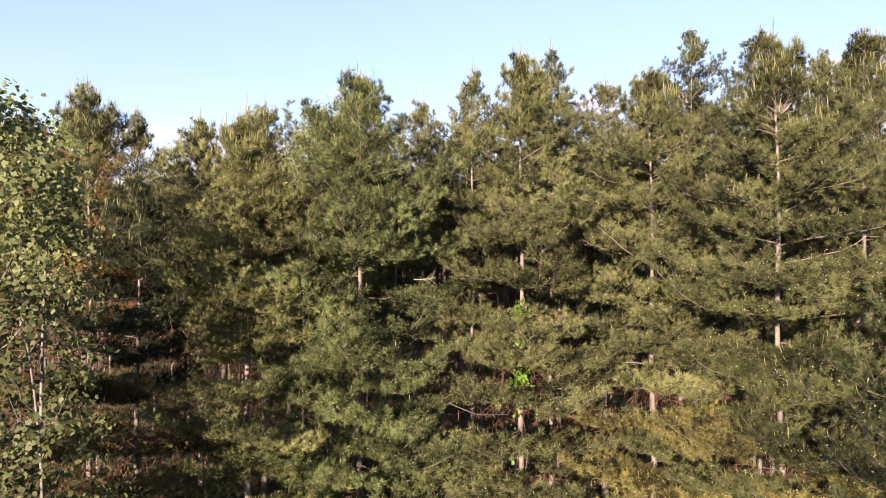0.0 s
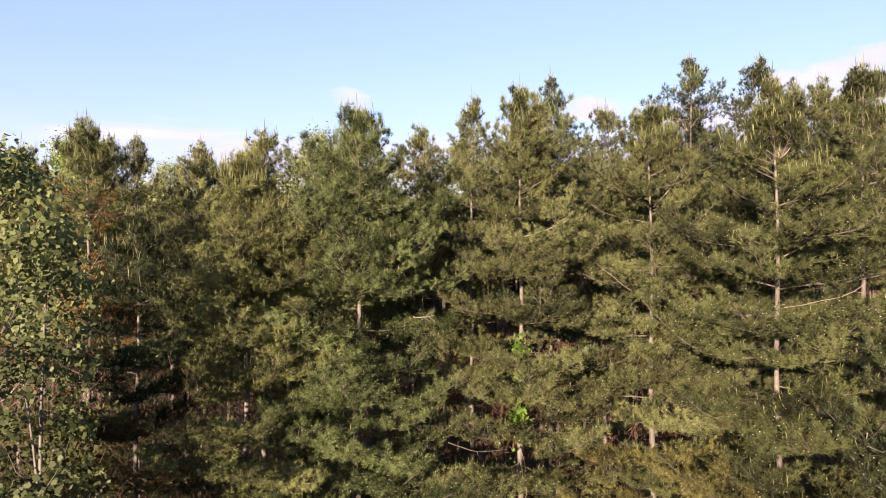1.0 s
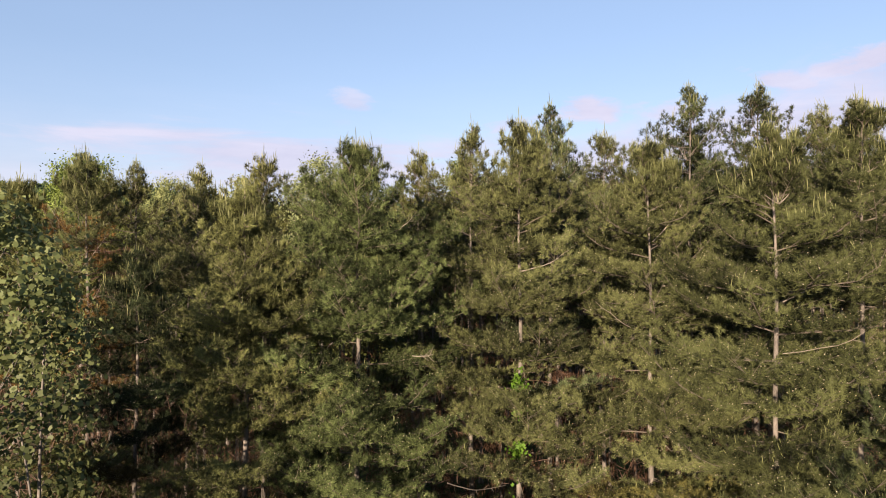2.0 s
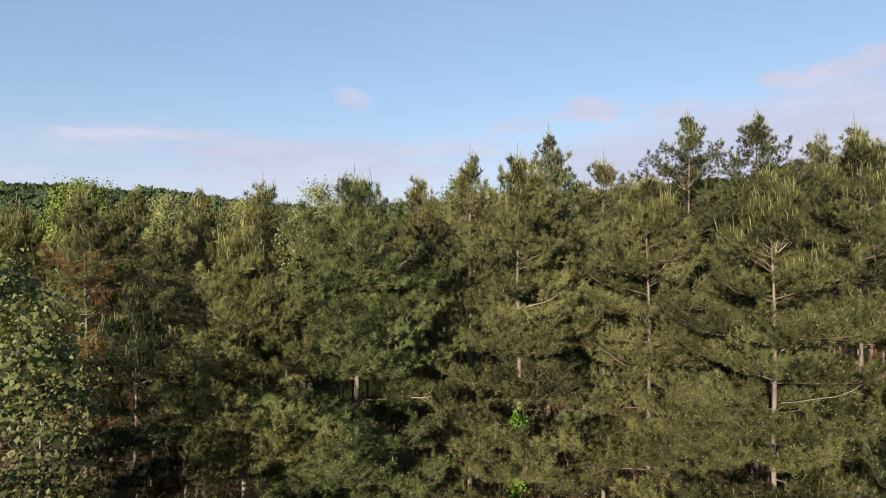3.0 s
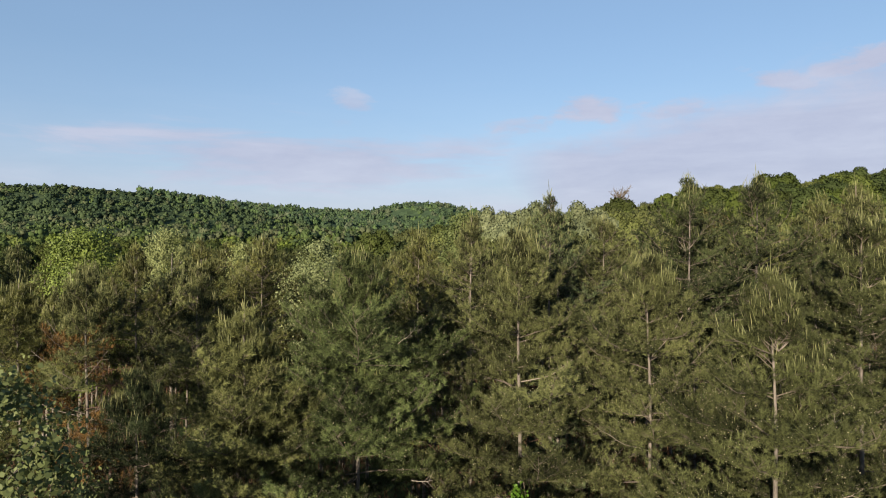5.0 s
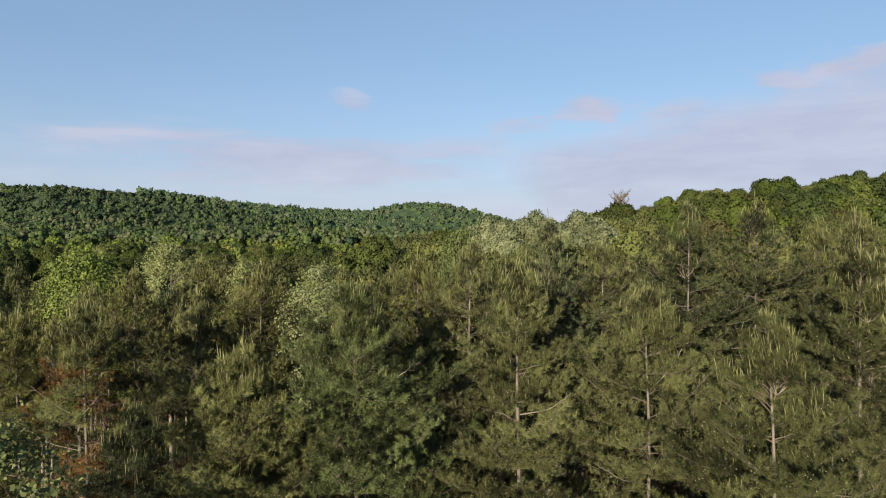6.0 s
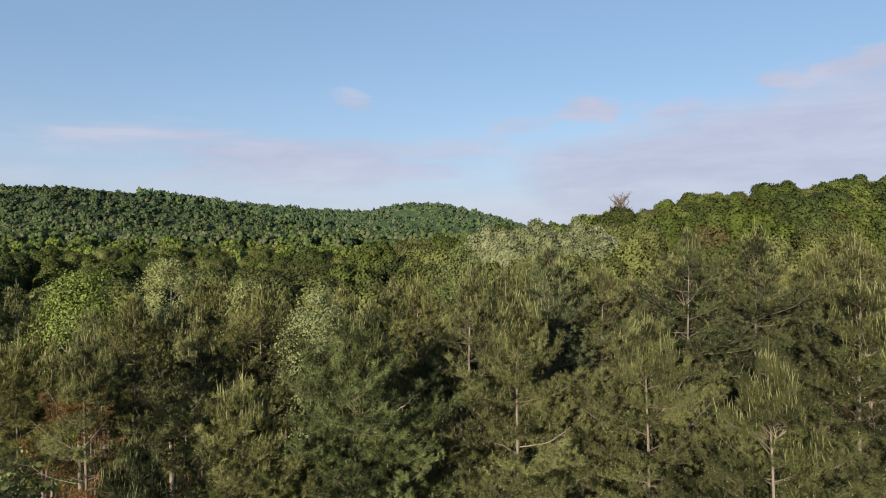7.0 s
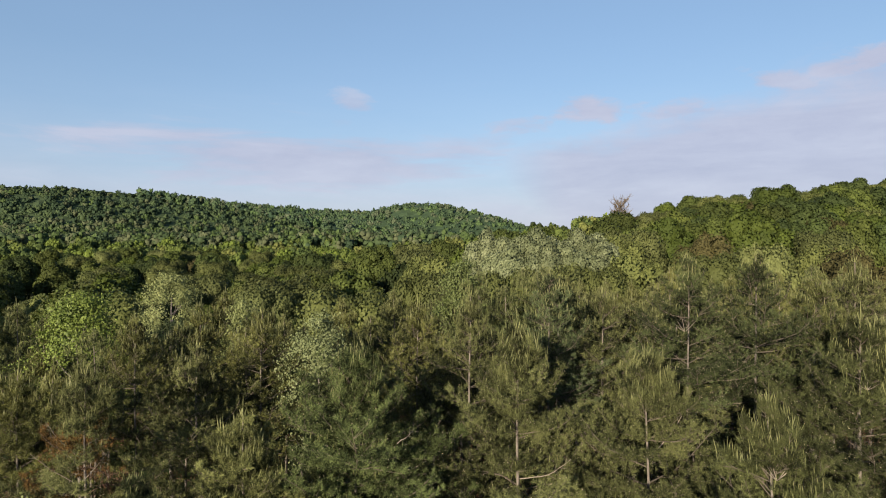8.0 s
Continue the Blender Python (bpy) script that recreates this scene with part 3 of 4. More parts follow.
pine(19, -11.8, 24.5, 14.6, "white pine crowded among its neighbours", 1.2, 2.6, 6.0, YELLOW, (0, 0), 0.12)
pine(21, 10.1, 25.4, 16.0, "bushy white pine between two taller ones", 1.2, 2.8, 7.0, OLIVE, (0, 0), 0.13, blunt=0.2)
pine(22, 13.5, 22.8, 16.3, "white pine with upright yellow-green shoots", 1.2, 2.8, 6.5, (0.9, 0.9, 0.72), (0, 0), 0.13, blunt=0.2)
pine(20, 15.2, 23.2, 17.0, "white pine at the far side of the stand", 1.2, 2.9, 6.0, OLIVE, (0, 0), 0.13)


def bare_limb(root, pts, thick=0.022):
    """A pale limb that has lost its needles; points in world metres."""
    b = Buf()
    p = np.array(pts, float) - np.array(root.matrix_basis.translation)
    t = np.linspace(0, 1, 9)
    fine = np.stack([np.interp(t, np.linspace(0, 1, len(p)), p[:, k]) for k in range(3)], 1)
    fine[1:-1] = (fine[:-2] + 2 * fine[1:-1] + fine[2:]) / 4
    fine[1:-1] += np.random.default_rng(len(bpy.data.meshes)).normal(size=(7, 3)) * 0.008
    tube(b, fine, 0.75 * thick * (1 - 0.75 * t) + 0.003, 6)
    for k in (4, 5, 6, 7):
        d = unit(fine[k] - fine[k - 1])
        side = np.array((-d[2], 0.2, d[0])) * (1 if k % 2 else -1)
        tube(b, [fine[k], fine[k] + (d * 0.6 + side * 0.6) * 0.28], [0.006, 0.002], 3)
    part("bare_limb", b.mesh("bare_limb", [PALEWOOD], True), root)


def pale_whorl(root, x, y, z, n=6, length=0.5):
    """A ring of pale dead stubs round the stem."""
    base = np.array((x, y, z)) - np.array(root.matrix_basis.translation)
    for k in range(n):
        b = Buf()
        a = 6.283 * k / n + 0.4
        d = np.array((math.cos(a) * 0.72, math.sin(a) * 0.72, 0.45 + 0.3 * (k % 2)))
        tube(b, [base, base + d * length * 0.5, base + d * length + (0, 0, 0.04)], [0.012, 0.009, 0.004], 5)
        part("dead_stub", b.mesh("dead_stub", [PALEWOOD], True), root)


pale_whorl(spired, 8.55, 22.1, 14.6)
pale_whorl(side_pine, 11.83, 17.5, 13.6, 5, 0.4)
pale_whorl(open_pine, 7.38, 13.8, 12.45, 6, 0.4)
bare_limb(forked, [(5.98, 17.9, 11.67), (6.41, 17.8, 12.15), (6.78, 17.7, 12.84)])
bare_limb(forked, [(5.88, 17.8, 9.0), (4.9, 16.9, 9.45), (4.0, 16.4, 10.1)], 0.018)
bare_limb(open_pine, [(7.45, 13.8, 10.31), (8.05, 13.5, 10.68), (8.5, 13.4, 11.08)], 0.018)
bare_limb(open_pine, [(7.4, 13.7, 9.2), (8.2, 13.2, 9.4), (8.75, 12.9, 9.8), (9.15, 12.8, 10.45)], 0.009)
bare_limb(layered, [(2.33, 18.4, 10.82), (3.1, 18.0, 11.05), (3.72, 17.9, 11.55)], 0.02)
bare_limb(layered, [(0.15, 15.6, 5.7), (0.9, 16.4, 5.2), (1.8, 17.6, 4.9)], 0.016)
bare_limb(dense, [(-1.2, 17.9, 12.0), (-0.9, 17.7, 12.25), (-0.7, 17.6, 12.5)], 0.015)
bare_limb(dense, [(-0.75, 16.3, 8.72), (-0.5, 16.2, 8.72), (-0.2, 16.1, 8.78)], 0.012)
bare_limb(olive_pine, [(-5.1, 16.4, 10.0), (-5.55, 16.1, 10.3), (-5.9, 15.9, 10.75)], 0.016)


bare_limb(rusty, [(-10.1, 17.7, 10.9), (-10.6, 17.5, 11.3), (-11.2, 17.3, 11.9)], 0.011)
bare_limb(rusty, [(-10.1, 17.7, 10.9), (-9.6, 17.5, 11.35), (-9.1, 17.3, 11.9)], 0.011)
bare_limb(rusty, [(-10.1, 17.8, 11.6), (-10.5, 17.6, 12.1), (-10.9, 17.5, 12.7)], 0.009)
bare_limb(rusty, [(-10.1, 17.7, 10.0), (-10.8, 17.4, 10.3), (-11.4, 17.2, 10.9)], 0.009)
bare_limb(rusty, [(-10.1, 17.7, 9.6), (-9.6, 17.4, 10.0), (-9.2, 17.2, 10.6)], 0.009)


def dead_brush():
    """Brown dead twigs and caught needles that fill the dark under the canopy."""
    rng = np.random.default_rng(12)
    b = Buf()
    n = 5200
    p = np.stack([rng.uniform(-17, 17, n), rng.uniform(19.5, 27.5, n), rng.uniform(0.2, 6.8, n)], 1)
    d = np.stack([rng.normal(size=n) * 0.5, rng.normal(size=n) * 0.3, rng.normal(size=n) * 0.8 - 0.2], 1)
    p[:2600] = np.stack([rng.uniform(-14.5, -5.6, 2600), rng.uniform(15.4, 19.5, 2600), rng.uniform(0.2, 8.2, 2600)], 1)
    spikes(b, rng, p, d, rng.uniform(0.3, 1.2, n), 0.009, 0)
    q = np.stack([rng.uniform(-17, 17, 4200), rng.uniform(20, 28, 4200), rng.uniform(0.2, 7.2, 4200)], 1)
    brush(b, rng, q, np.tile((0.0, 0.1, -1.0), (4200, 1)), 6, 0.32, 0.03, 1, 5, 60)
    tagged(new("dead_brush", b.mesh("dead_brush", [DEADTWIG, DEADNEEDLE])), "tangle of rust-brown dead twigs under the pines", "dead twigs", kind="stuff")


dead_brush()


# ---- pines deeper in the stand: five shapes, copied ----
COARSE = {}
for kind, lengths in (("upper", (0.6, 0.9, 1.25)), ("mid", (1.6, 2.1)), ("low", (2.6,))):
    for i, L in enumerate(lengths):
        COARSE.setdefault(kind, []).append((L, *limb_shape(700 + i * 5 + len(kind), L, kind, False, 0.38)))


COARSE["leader"] = [(0.75, *leader_shape(78, False))]


def deep_pine(seed, top, tint):
    rng = np.random.default_rng(seed)
    root = thing("pine_tree", 0, 0, 0, "white pine deep in the stand with pale new shoots", "pine tree", "pine stand")
    me, at = trunk_mesh(rng, top, 0.13, (rng.normal() * 0.15, rng.normal() * 0.15), 6)
    part("trunk", me, root)
    wood, leaf = Buf(), Buf()
    plan = list(crown_plan(rng, top, top * 0.70, 1.2, 2.6, (0, 0), 0.72))
    for z, az, lift, L, kind in [(top - 0.55, 0.0, 87, 0.75, "leader")] + plan:
        l0, w, l = min(COARSE[kind], key=lambda p: abs(p[0] - L))
        s = L / l0
        m = Matrix.LocRotScale((*at(z), z), Euler((rng.normal() * 0.15, radians(-lift), az)), (s, s, s))
        wood.merge(w, m)
        leaf.merge(l, m)
    dead = Buf()
    for k in range(26):
        p = np.array((0.0, 0.0, rng.uniform(0.8, top * 0.7)))
        a, l = rng.uniform(0, 6.283), rng.uniform(1.0, 1.9)
        d = np.array((math.cos(a), math.sin(a), rng.uniform(-0.25, 0.1)))
        tube(dead, [p, p + d * l * 0.5, p + d * l - (0, 0, 0.1)], [0.016, 0.011, 0.004], 3)
        q = p + d * l * rng.uniform(0.3, 1, (7, 1)) + rng.normal(size=(7, 3)) * 0.12
        brush(dead, rng, q, np.tile((0.0, 0.1, -1.0), (7, 1)), 4, 0.3, 0.035, 1, 5, 60)
    tagged(part("dead_branchwork", dead.mesh("dead_branchwork", [DEADTWIG, DEADNEEDLE]), root), kind="stuff")
    part("branchwork", wood.mesh("branchwork", [TWIG]), root)
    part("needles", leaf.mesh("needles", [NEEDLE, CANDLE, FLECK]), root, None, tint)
    return root


DEEP = [deep_pine(40, 14.5, (0.92, 0.92, 0.82)), deep_pine(41, 15.2, (1.05, 1.0, 0.75)), deep_pine(42, 14.0, (1.0, 0.96, 0.72)), deep_pine(43, 15.6, (0.84, 0.9, 0.8)), deep_pine(44, 13.6, (1.05, 1.0, 0.75))]
spots = []
rng = np.random.default_rng(5)
for row in range(10):
    y = 27.0 + row * 3.4
    for col in range(-9, 12):
        x = col * 3.6 + (1.5 if row % 2 else 0) + rng.normal() * 0.5
        yy = y + rng.normal() * 0.6 + max(0, x) * 0.05
        if abs(x) > 0.74 * yy + 4 or (x < -4 and yy > 38) or (x < -2 and yy > 46) or yy > 57:
            continue
        spots.append((x, yy))
spots += [(-3.4, 25.3), (2.5, 26.2), (-14.9, 24.2), (13.3, 25.6), (9.9, 26.4), (-10.2, 27.2), (4.9, 26.8), (-8.2, 26.6)]
placed = [False] * len(DEEP)
for i, (x, y) in enumerate(spots):
    k = int(rng.integers(0, len(DEEP)))
    s = rng.uniform(0.9, 1.04) * (0.97 if x < -3 else 1.02)
    m = Matrix.LocRotScale((x, y, float(land(x, y)) - 0.05), Euler((0, 0, rng.uniform(0, 6.28))), None)
    if placed[k]:
        ob = copy_thing(DEEP[k], m)
    else:
        ob, placed[k] = DEEP[k], True
    ob.matrix_basis = m @ Matrix.Diagonal((s, s, s, 1))


# ---- broadleaf trees ----
def broad_parts(seed, H, R, base, clumps, per, size, lobed=True, limbs=10, girth=0.12, clump_r=0.55, fine=True):
    """Trunk, limbs and crown of one broadleaf tree, as buffers."""
    rng = np.random.default_rng(seed)
    trunk, crown, arms = Buf(), Buf(), []
    zs = np.linspace(-0.3, H * 0.93, 14)
    f = np.clip(zs / H, 0, 1)
    wx, wy = rng.normal(size=2) * 0.25
    line = np.stack([wx * np.sin(f * 3), wy * np.sin(f * 2.5), zs], 1)
    tube(trunk, line, girth * (1 - f) ** 0.8 + 0.012, 8 if fine else 5)
    on = lambda z: np.array([np.interp(z, zs, line[:, 0]), np.interp(z, zs, line[:, 1]), z])
    cen = []
    for i in range(clumps):
        h = rng.random() ** 0.8
        z = base + (H - base) * h
        prof = R * math.sin(math.pi * min(1, 0.12 + 0.88 * h) ** 0.8) ** 0.7 + 0.15
        r = prof * rng.uniform(0.35, 1.0) ** 0.6
        a = rng.uniform(0, 6.283)
        cen.append(on(min(z, H * 0.9)) * (1, 1, 0) + np.array((r * math.cos(a), r * math.sin(a), z)))
    cen.append(on(H * 0.93) + (0, 0, 0.1))
    cen = np.array(cen)
    for k in range(limbs):
        c = cen[int(rng.integers(0, len(cen)))]
        z0 = max(base * 0.7, c[2] - 0.8 * math.hypot(c[0], c[1]) - 0.4)
        p0 = on(min(z0, H * 0.9))
        b = Buf()
        mid = (p0 + c) / 2 + (0, 0, -0.12 * np.linalg.norm(c - p0))
        tube(b, [p0, (p0 + mid) / 2, mid, (mid + c) / 2 + rng.normal(size=3) * 0.05, c], np.array((1, 0.8, 0.6, 0.4, 0.2)) * girth * 0.32, 5 if fine else 3)
        arms.append(b)
    for c in cen:
        n = int(per * rng.uniform(0.6, 1.4))
        r = clump_r * rng.uniform(0.6, 1.35)
        p = c + rng.normal(size=(n, 3)) * r * np.array((0.6, 0.6, 0.42))
        leaves(crown, rng, p, size, 0, lobed, 0.08, c - (0, 0, 0.05) - 0.4 * (c - on(c[2] - 0.1)))
    return trunk, arms, crown


def broad_tree(name, label, x, y, H, R, seed, tint, base=3.0, clumps=60, per=45, size=0.15, lobed=True, limbs=12, girth=0.12, clump_r=0.55, group="broadleaf trees", leaf=LEAF):
    root = thing(name, x, y, float(land(x, y)), label, "tree", group)
    trunk, arms, crown = broad_parts(seed, H, R, base, clumps, per, size, lobed, limbs, girth, clump_r)
    part("trunk", trunk.mesh("trunk", [GREYBARK], True), root)
    for a in arms:
        part("limb", a.mesh("limb", [GREYBARK], True), root)
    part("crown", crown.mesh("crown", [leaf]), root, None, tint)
    return root


PALE, FRESH = (1.32, 1.36, 1.1), (1.5, 1.62, 1.0)
broad_tree("tulip_tree", "young tulip tree with pale grey-green lobed leaves", -8.3, 11.6, 12.3, 2.0, 60, (0.80, 0.88, 0.66), 8.4, 76, 46, 0.105, leaf=PALELEAF, girth=0.05, clump_r=0.46, limbs=18)
# the second tree stays out of view, added to cast shade on the left
broad_tree("tulip_tree", "unseen tulip tree added to shade the stand's left edge", -10.9, 8.6, 9.6, 2.0, 66, (1.0, 1.0, 0.82), 1.0, 140, 110, 0.14, leaf=PALELEAF, girth=0.09, clump_r=0.5, limbs=22)
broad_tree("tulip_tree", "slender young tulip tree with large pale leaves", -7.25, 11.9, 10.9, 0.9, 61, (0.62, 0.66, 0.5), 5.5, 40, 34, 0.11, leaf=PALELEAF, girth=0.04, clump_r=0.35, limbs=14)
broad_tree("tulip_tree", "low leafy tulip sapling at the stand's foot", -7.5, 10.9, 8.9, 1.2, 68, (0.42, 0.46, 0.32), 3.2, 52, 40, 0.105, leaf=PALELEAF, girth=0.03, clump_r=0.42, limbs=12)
broad_tree("tulip_tree", "tulip tree with fresh green leaves above the pines", -15.7, 28.3, 15.5, 2.4, 62, FRESH, 8, 90, 200, 0.082, girth=0.13)
broad_tree("tulip_tree", "tulip tree with silvery pale leaves among pines", -4.8, 23.9, 14.75, 1.75, 63, (1.4, 1.45, 1.4), 7.5, 95, 250, 0.068, leaf=PALELEAF, girth=0.10, clump_r=0.45)
broad_tree("tulip_tree", "tulip tree with silvery crown behind the pines", -17.0, 40.0, 15.7, 2.6, 64, PALE, 8, 80, 200, 0.085, leaf=PALELEAF, girth=0.13)
broad_tree("tulip_tree", "tulip tree with pale green leaves behind the pines", 1.3, 37.3, 16.5, 1.7, 67, (0.72, 0.82, 0.56), 10, 60, 160, 0.10, leaf=PALELEAF, girth=0.11, clump_r=0.5)
broad_tree("tulip_tree", "small tulip tree with pale leaves among pines", -9.4, 30.9, 14.9, 1.5, 65, PALE, 9, 45, 180, 0.08, leaf=PALELEAF, girth=0.09, clump_r=0.45)


def vine():
    rng = np.random.default_rng(9)
    root = thing("climbing_vine", 2.30, 18.45, 0, "bright green leafy vine climbing a pine trunk", "vine")
    st, lf = Buf(), Buf()
    zs = np.linspace(0, 8.2, 40)
    tube(st, np.stack([0.16 * np.cos(zs * 1.7), -0.05 + 0.1 * np.sin(zs * 1.7), zs], 1), np.full(40, 0.012), 4)
    part("stem", st.mesh("stem", [TWIG], True), root)
    z = np.concatenate([rng.normal(7.35, 0.27, 230), rng.normal(5.7, 0.28, 160), rng.uniform(5.4, 7.7, 170), rng.uniform(2, 8, 40)])
    p = np.stack([rng.normal(0, 0.13, len(z)) - 0.08, -0.2 + rng.normal(0, 0.12, len(z)), z], 1)
    leaves(lf, rng, p, 0.11, 0, True, 0.2)
    part("leaves", lf.mesh("leaves", [LEAF]), root, None, (1.2, 1.9, 0.6))


vine()


# ---- woodland behind the pines ----
def billows(seed, count, leaf, lumps_n, core=0.8, loose=0.5, squash=1.0, faces=1):
    """A crown of unit radius: rounded billows of many sizes, each clad in leaf sprays."""
    rng = np.random.default_rng(seed)
    b = Buf()
    bm = bmesh.new()
    bmesh.ops.create_icosphere(bm, subdivisions=faces, radius=1.0)
    v0 = np.array([v.co[:] for v in bm.verts])
    f0 = np.array([[v.index for v in f.verts] for f in bm.faces])
    bm.free()
    lumps = [(0, 0, -0.05, 0.72), (0, 0, -0.7, 0.66)]
    for k in range(lumps_n):
        h = 0.95 - 1.5 * (k + 0.5) / lumps_n
        a = 2.4 * k + rng.normal() * 0.35
        far = rng.uniform(0.5, 0.84)
        r = math.sqrt(max(0.0, 1 - h * h)) * far
        lumps.append((r * math.cos(a), r * math.sin(a), h * far * 1.1 * squash, rng.uniform(0.17, 0.38)))
    lumps = np.array(lumps)
    for x, y, z, r in lumps:
        b.add(v0 * r * core * rng.uniform(0.85, 1.1, (len(v0), 1)) + (x, y, z), f0, 0, unit(v0 + 0.4 * unit(v0 * r + (x, y, z + 0.3))))
    w = lumps[:, 3] ** 2
    w[:2] *= 0.5
    k = rng.choice(len(lumps), count * 2, p=w / w.sum())
    d = unit(rng.normal(size=(count * 2, 3)) + (0, 0, 0.3))
    p = lumps[k, :3] + d * lumps[k, 3:4] * np.where(rng.random((count * 2, 1)) < 0.78, rng.uniform(0.92, 1.05, (count * 2, 1)), rng.uniform(1.0, 1.25, (count * 2, 1)))
    inside = (np.linalg.norm(p[:, None] - lumps[None, :, :3], axis=2) < lumps[None, :, 3] * 0.88).any(1)
    p, d = p[~inside][:count], d[~inside][:count]
    n = len(p)
    nrm = unit(d + rng.normal(size=(n, 3)) * loose)
    e = unit(np.cross(nrm, rng.normal(size=(n, 3))))
    c = np.cross(nrm, e)
    z = leaf * rng.uniform(0.6, 1.35, (n, 1))
    v = np.stack([p - e * z * 0.6, p + c * z * 0.45 + d * z * 0.04, p + e * z * 0.6, p - c * z * 0.45 + d * z * 0.04], 1)
    soft = unit(nrm + 0.4 * d + 0.3 * unit(p + (0, 0, 0.3)))
    b.add(v.reshape(-1, 3), (np.arange(n)[:, None, None] * 4 + np.array([(2, 1, 0), (3, 2, 0)])).reshape(-1, 3), 0, np.repeat(soft, 4, 0))
    return b


def wood_tree(seed, tint, label, leaf=FARLEAF, count=8000, size=0.075, lumps_n=34, R=4.4, H=14.0, loose=0.62):
    """A woodland tree 14 m high: trunk, a few limbs and a billowing crown."""
    rng = np.random.default_rng(seed)
    root = thing("broadleaf_tree", 0, 0, 0, label, "tree", "woodland trees")
    trunk, wood, crown = Buf(), Buf(), Buf()
    zs = np.linspace(-0.4, H * 0.8, 9)
    tube(trunk, np.stack([0.15 * np.sin(zs * 0.5 + seed), 0.15 * np.cos(zs * 0.4), zs], 1), 0.22 * (1 - zs / H) + 0.03, 6)
    for k in range(7):
        z, a = rng.uniform(H * 0.3, H * 0.65), 0.9 * k + rng.normal() * 0.2
        d = np.array((math.cos(a), math.sin(a), rng.uniform(0.5, 1.1)))
        tube(wood, [(0, 0, z), (0, 0, z) + d * R * 0.35, (0, 0, z) + d * R * 0.7 + (0, 0, 0.3)], [0.09, 0.06, 0.02], 4)
    part("trunk", trunk.mesh("trunk", [TWIG], True), root)
    tagged(part("branchwork", wood.mesh("branchwork", [TWIG]), root), kind="stuff")
    crown.merge(billows(seed, count, size, lumps_n, 0.9, loose), Matrix.LocRotScale((0, 0, H - 1.12 * R), None, (R, R, R * 1.1)))
    part("crown", crown.mesh("crown", [leaf]), root, None, tint)
    root["tall"] = H
    return root


GREENS = [wood_tree(80, (1.74, 1.72, 1.16), "dark green broadleaf woodland tree", FARDARK), wood_tree(81, (1.3, 1.32, 0.86), "fresh green broadleaf woodland tree", FARFRESH),
          wood_tree(82, (1.56, 1.53, 1.02), "green broadleaf woodland tree", FARLEAF), wood_tree(85, (1.58, 1.5, 0.98), "full-crowned green broadleaf woodland tree", FARLEAF)]
OLIVES = [wood_tree(83, (1.55, 1.6, 1.2), "olive green broadleaf woodland tree", FAROLIVE, 13000, 0.048, 36, loose=0.55),
          wood_tree(86, (1.5, 1.54, 1.3), "pale grey-green broadleaf woodland tree", FAROLIVE, 13000, 0.048, 36, loose=0.55)]
RUSSET = wood_tree(87, (1.2, 0.98, 0.9), "brownish woodland tree with sparse young leaves", FAROLIVE, 12000, 0.046, 36, loose=0.6)
BLOSSOM = wood_tree(84, (0.84, 0.88, 0.84), "tall tree with silvery white-green crown", BLOOM, 9000, 0.066, 40, 2.1, 14.0, 0.48)
used = set()
rng = np.random.default_rng(17)


def plant(ob, x, y, s, turn, top=None, wide=1.0, dull=0.72):
    """Set a woodland tree on the land; top: the height that its crown reaches."""
    g = float(land(x, y)) - 0.1
    m = Matrix.LocRotScale((x, y, g), Euler((0, 0, turn)), None)
    if top:
        s = (top - g) / ob["tall"]
    if ob.name in used:
        ob = copy_thing(ob, m)
    else:
        used.add(ob.name)
    ob.matrix_basis = m @ Matrix.Diagonal((s * wide, s * wide, s, 1))
    v = rng.uniform(dull, 1.22)
    for child in ob.children:
        if child.name.startswith("crown"):
            child.color = (*(c * v for c in child.color[:3]), 1)


for x, y, top in ((5.2, 72, 19.0), (7.4, 69, 18.4), (9.4, 67, 19.3), (12.1, 68, 18.5), (14.8, 67, 19.2), (16.8, 70, 18.8), (6.4, 65, 17.5), (10.8, 64, 17.7), (13.4, 64, 17.6), (15.8, 65, 17.4)):
    plant(BLOSSOM, x, y, 1, rng.uniform(0, 6), top, 1.0, 0.95)
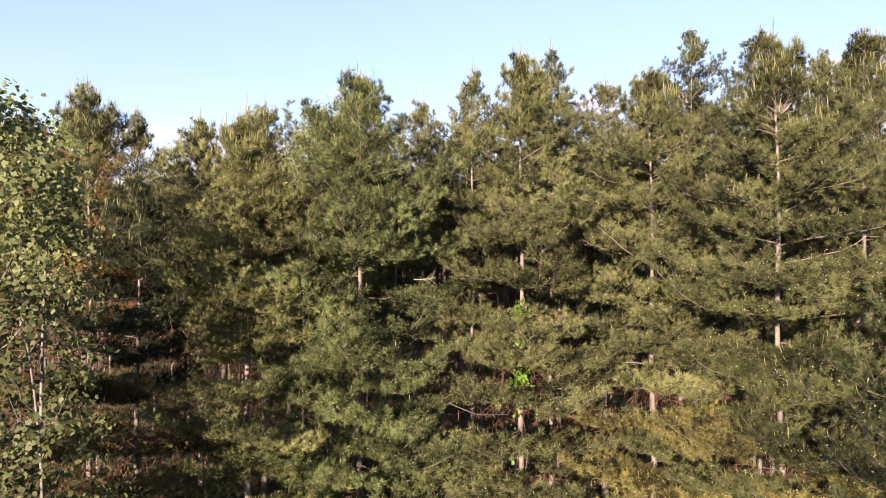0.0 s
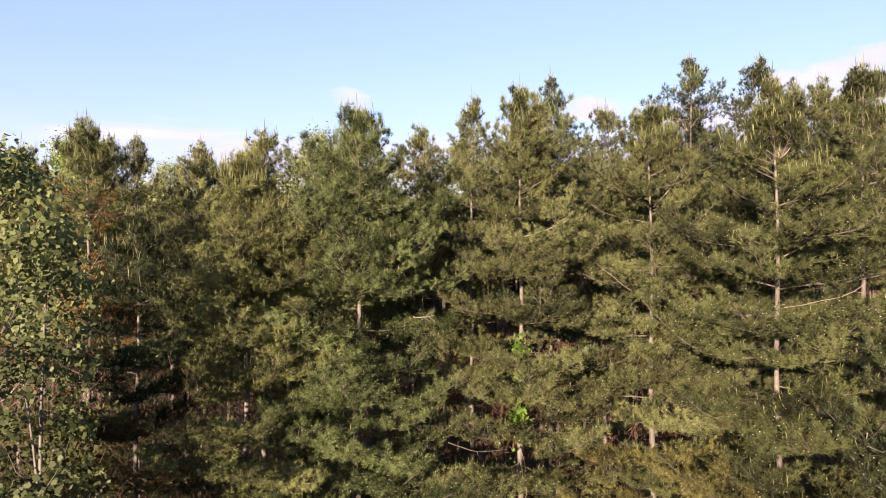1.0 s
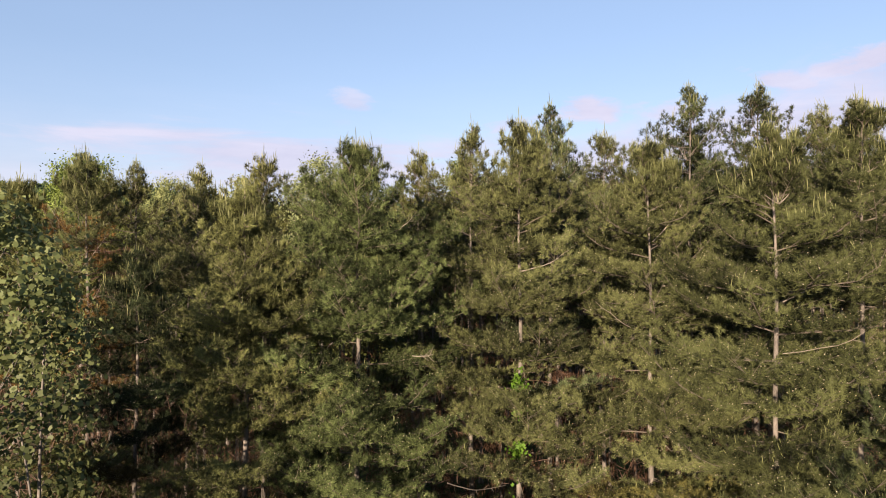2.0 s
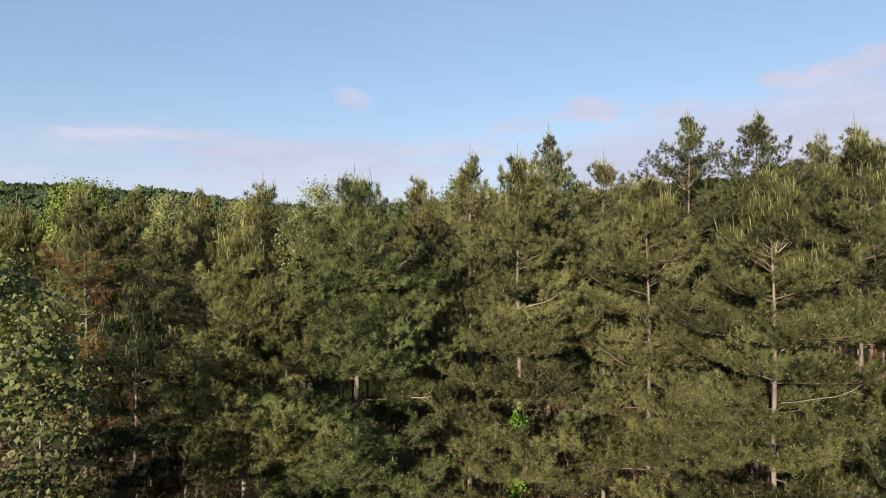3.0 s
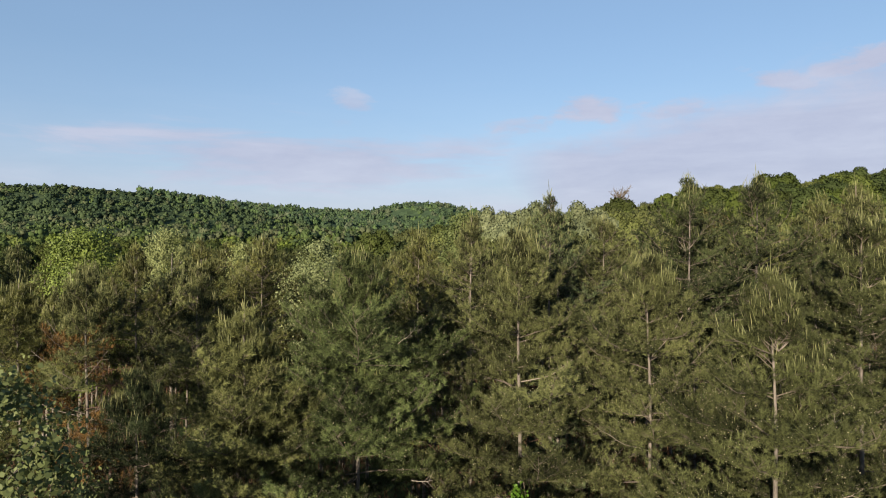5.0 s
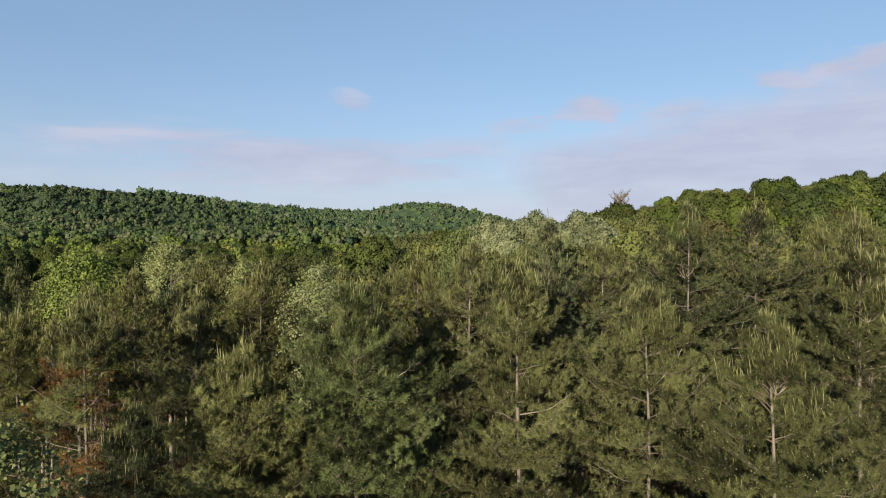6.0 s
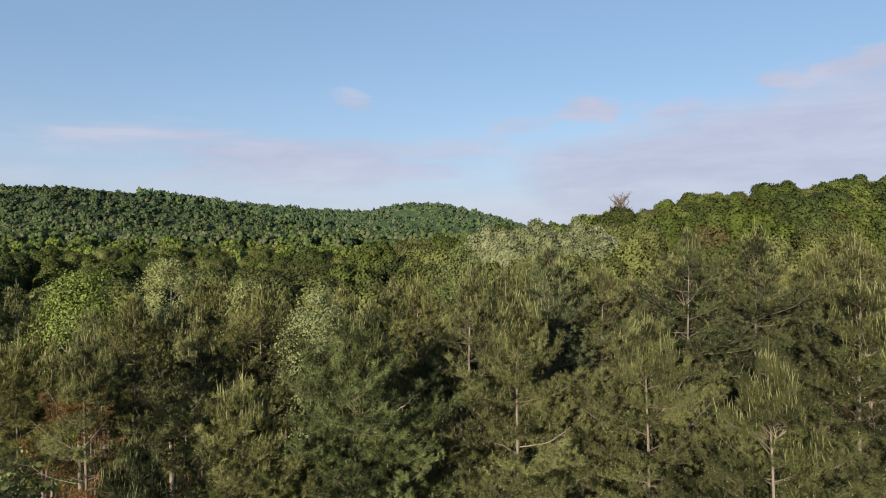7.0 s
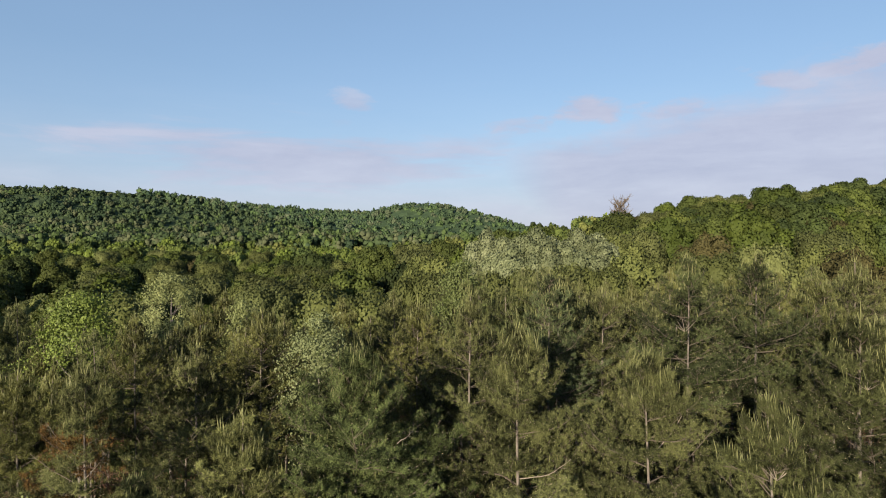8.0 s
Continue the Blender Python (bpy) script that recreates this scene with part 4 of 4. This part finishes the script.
for ob, x, y, top in ((RUSSET, 33.3, 80, 19.6), (GREENS[1], 33.2, 94, 21.8), (GREENS[2], 27.5, 90, 20.4), (GREENS[1], 43.5, 90, 22.3), (OLIVES[1], 66, 115, 21.4), (OLIVES[0], 21.0, 76, 19.6),
                      (OLIVES[1], 24.5, 82, 20.3), (RUSSET, 40.5, 62, 17.6), (OLIVES[1], 53, 88, 20.4), (GREENS[3], 62, 96, 21.6), (OLIVES[0], 47, 76, 18.6), (OLIVES[1], 36, 70, 18.2),
                      (GREENS[0], 57, 108, 22.4), (OLIVES[0], 28, 66, 17.6), (GREENS[2], 18.5, 92, 19.8), (GREENS[0], 49, 330, 31.5), (GREENS[2], 54, 322, 29.5), (GREENS[0], 60, 312, 29.0),
                      (GREENS[2], 70, 310, 31.0), (GREENS[3], 77, 300, 30.0), (OLIVES[0], -2.4, 62, 15.6), (OLIVES[1], 1.2, 59, 15.4), (OLIVES[0], 5.0, 58, 15.8), (OLIVES[1], 9.5, 57, 16.0), (OLIVES[0], 14.5, 58, 16.4),
                      (OLIVES[0], 19.0, 62, 17.2), (OLIVES[0], -1.0, 78, 17.0), (GREENS[1], 3.0, 88, 17.6), (OLIVES[1], -3.5, 92, 17.8), (GREENS[2], 1.5, 104, 18.4), (OLIVES[0], 7.5, 100, 18.8),
                      (GREENS[2], 13.0, 98, 19.2), (OLIVES[0], 20.5, 104, 20.0)):
    plant(ob, x, y, 1, rng.uniform(0, 6), top, 0.8)


def wander(n, y0, y1, lo, hi, test):
    """Random spots in a wedge of land, no two crowns in one place."""
    out = []
    while len(out) < n:
        y = rng.uniform(y0, y1)
        x = rng.uniform(lo, hi) * y
        if test(x, y) and all((x - a) ** 2 + (y - b) ** 2 > 9 for a, b in out):
            out.append((x, y))
    return out


def pick(choice):
    u = rng.random()
    return GREENS[int(rng.integers(0, 4))] if u < choice else OLIVES[int(rng.integers(0, 2))] if u < 0.97 else RUSSET


for x, y in wander(75, 45, 140, -0.78, 0.78, lambda x, y: not (x > -6 and y < 58 + 0.1 * x) and not (-3 < x < 32 and y > 58) and x < 30):
    plant(pick(0.6), x, y, rng.uniform(0.7, 1.05), rng.uniform(0, 6))
for x, y in wander(150, 95, 215, 0.14, 0.76, lambda x, y: x > 32):
    plant(pick(0.78), x, y, rng.uniform(0.82, 1.16), rng.uniform(0, 6))
for x, y in wander(110, 120, 230, -0.78, 0.2, lambda x, y: x < 30):
    plant(pick(0.65), x, y, rng.uniform(0.78, 1.1), rng.uniform(0, 6))


def bare_tree(x, y):
    rng = np.random.default_rng(3)
    root = thing("bare_tree", x, y, float(land(x, y)) - 0.2, "leafless grey tree standing above green crowns", "tree", scale=1.25)
    b = Buf()
    tube(b, [(0, 0, 0), (0.1, 0, 6), (0, 0.1, 12), (0.1, 0, 16.5)], [0.2, 0.15, 0.11, 0.06], 6)
    part("trunk", b.mesh("trunk", [TWIG], True), root)
    for k in range(40):
        c = Buf()
        z = rng.uniform(9, 15.5)
        a, l = 2.4 * k, rng.uniform(1.8, 3.6)
        p = np.array((0.05, 0, z))
        d = unit(np.array((math.cos(a), math.sin(a), rng.uniform(0.8, 1.8))))
        tube(c, [p, p + d * l * 0.5, p + d * l + (0, 0, 0.3)], [0.075, 0.055, 0.035], 4)
        for j in range(20):
            q = p + d * l * rng.uniform(0.3, 1)
            e = unit(d + rng.normal(size=3) * 0.5 + (0, 0, 0.4)) * rng.uniform(0.6, 1.6)
            tube(c, [q, q + e], [0.042, 0.028], 3)
        part("limb", c.mesh("limb", [TWIG]), root)


bare_tree(59.5, 212)


# ---- far woods ----
def woods(name, label, pts, radius, height, shapes, mats, share, tint, rough=0.2, floor=0.0):
    """Woods too far off to count: crowns of many sizes over a closed canopy."""
    b = Buf()
    rng = np.random.default_rng(len(pts))
    for x, y in pts:
        r = radius * rng.uniform(0.65, 1.45)
        h = height * rng.uniform(1 - rough, 1 + rough)
        b.merge(shapes[int(rng.integers(0, len(shapes)))],
                Matrix.LocRotScale((x, y, float(land(x, y)) + h - r * 1.1), Euler((0, 0, rng.uniform(0, 6.28))), (r, r, r * rng.uniform(0.95, 1.3))))
        p = share(float(land(x, y)))
        b.m[-1] = np.full(len(b.m[-1]), int(rng.choice(4, p=p)))
    if floor:                                               # the closed canopy below the crowns' tops
        ya, yb = min(p[1] for p in pts), max(p[1] for p in pts)
        u, v = np.meshgrid(np.linspace(-0.82, 0.22, 110), np.linspace(ya, yb, 60), indexing="ij")
        X, Y = u * v, v
        Z = land(X, Y) + height * floor + rng.normal(size=X.shape) * height * 0.05
        i, j = np.meshgrid(np.arange(109), np.arange(59), indexing="ij")
        q = np.stack([i * 60 + j, (i + 1) * 60 + j, (i + 1) * 60 + j + 1, i * 60 + j + 1], -1).reshape(-1, 4)
        q = q[(land(X, Y).reshape(-1)[q] > 8).all(1)]
        b.add(np.stack([X, Y, Z], -1).reshape(-1, 3), np.concatenate([q[:, [0, 1, 2]], q[:, [0, 2, 3]]]))
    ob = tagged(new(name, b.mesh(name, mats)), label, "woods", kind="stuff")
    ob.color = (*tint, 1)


def scatter(seed, n, y0, y1, x0, x1, test):
    rng = np.random.default_rng(seed)
    out = []
    while len(out) < n:
        y = rng.uniform(y0, y1)
        x = rng.uniform(x0, x1) * y
        if test(x, y):
            out.append((x, y))
    return out


DALE = [billows(210 + i, 420, 0.17, 16, 0.9, 0.4) for i in range(5)]
FAR = [billows(220 + i, 60, 0.27, 7, 0.93, 0.35) for i in range(6)]
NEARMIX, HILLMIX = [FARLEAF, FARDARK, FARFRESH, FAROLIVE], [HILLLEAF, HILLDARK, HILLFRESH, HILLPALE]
woods("far_valley_woods", "green broadleaf woods at the valley's end", scatter(5, 330, 225, 450, -0.78, 0.30, lambda x, y: True), 5.0, 14, DALE, NEARMIX, lambda h: (0.4, 0.2, 0.2, 0.2), (2.4, 2.4, 1.65))
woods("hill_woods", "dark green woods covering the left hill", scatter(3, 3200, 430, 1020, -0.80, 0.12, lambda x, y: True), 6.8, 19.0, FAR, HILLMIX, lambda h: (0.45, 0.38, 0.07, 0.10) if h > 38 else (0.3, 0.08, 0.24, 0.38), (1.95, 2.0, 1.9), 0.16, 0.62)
# aerial haze over the distant hill is put into its pale bluish tint
woods("distant_hill_woods", "green woods on the distant hill, tinted bluish for haze", scatter(4, 2600, 1010, 1880, -0.48, 0.16, lambda x, y: land(x, y) > 2), 8.6, 26, FAR, HILLMIX, lambda h: (0.45, 0.15, 0.2, 0.2), (1.95, 2.15, 2.3), 0.12, 0.62)
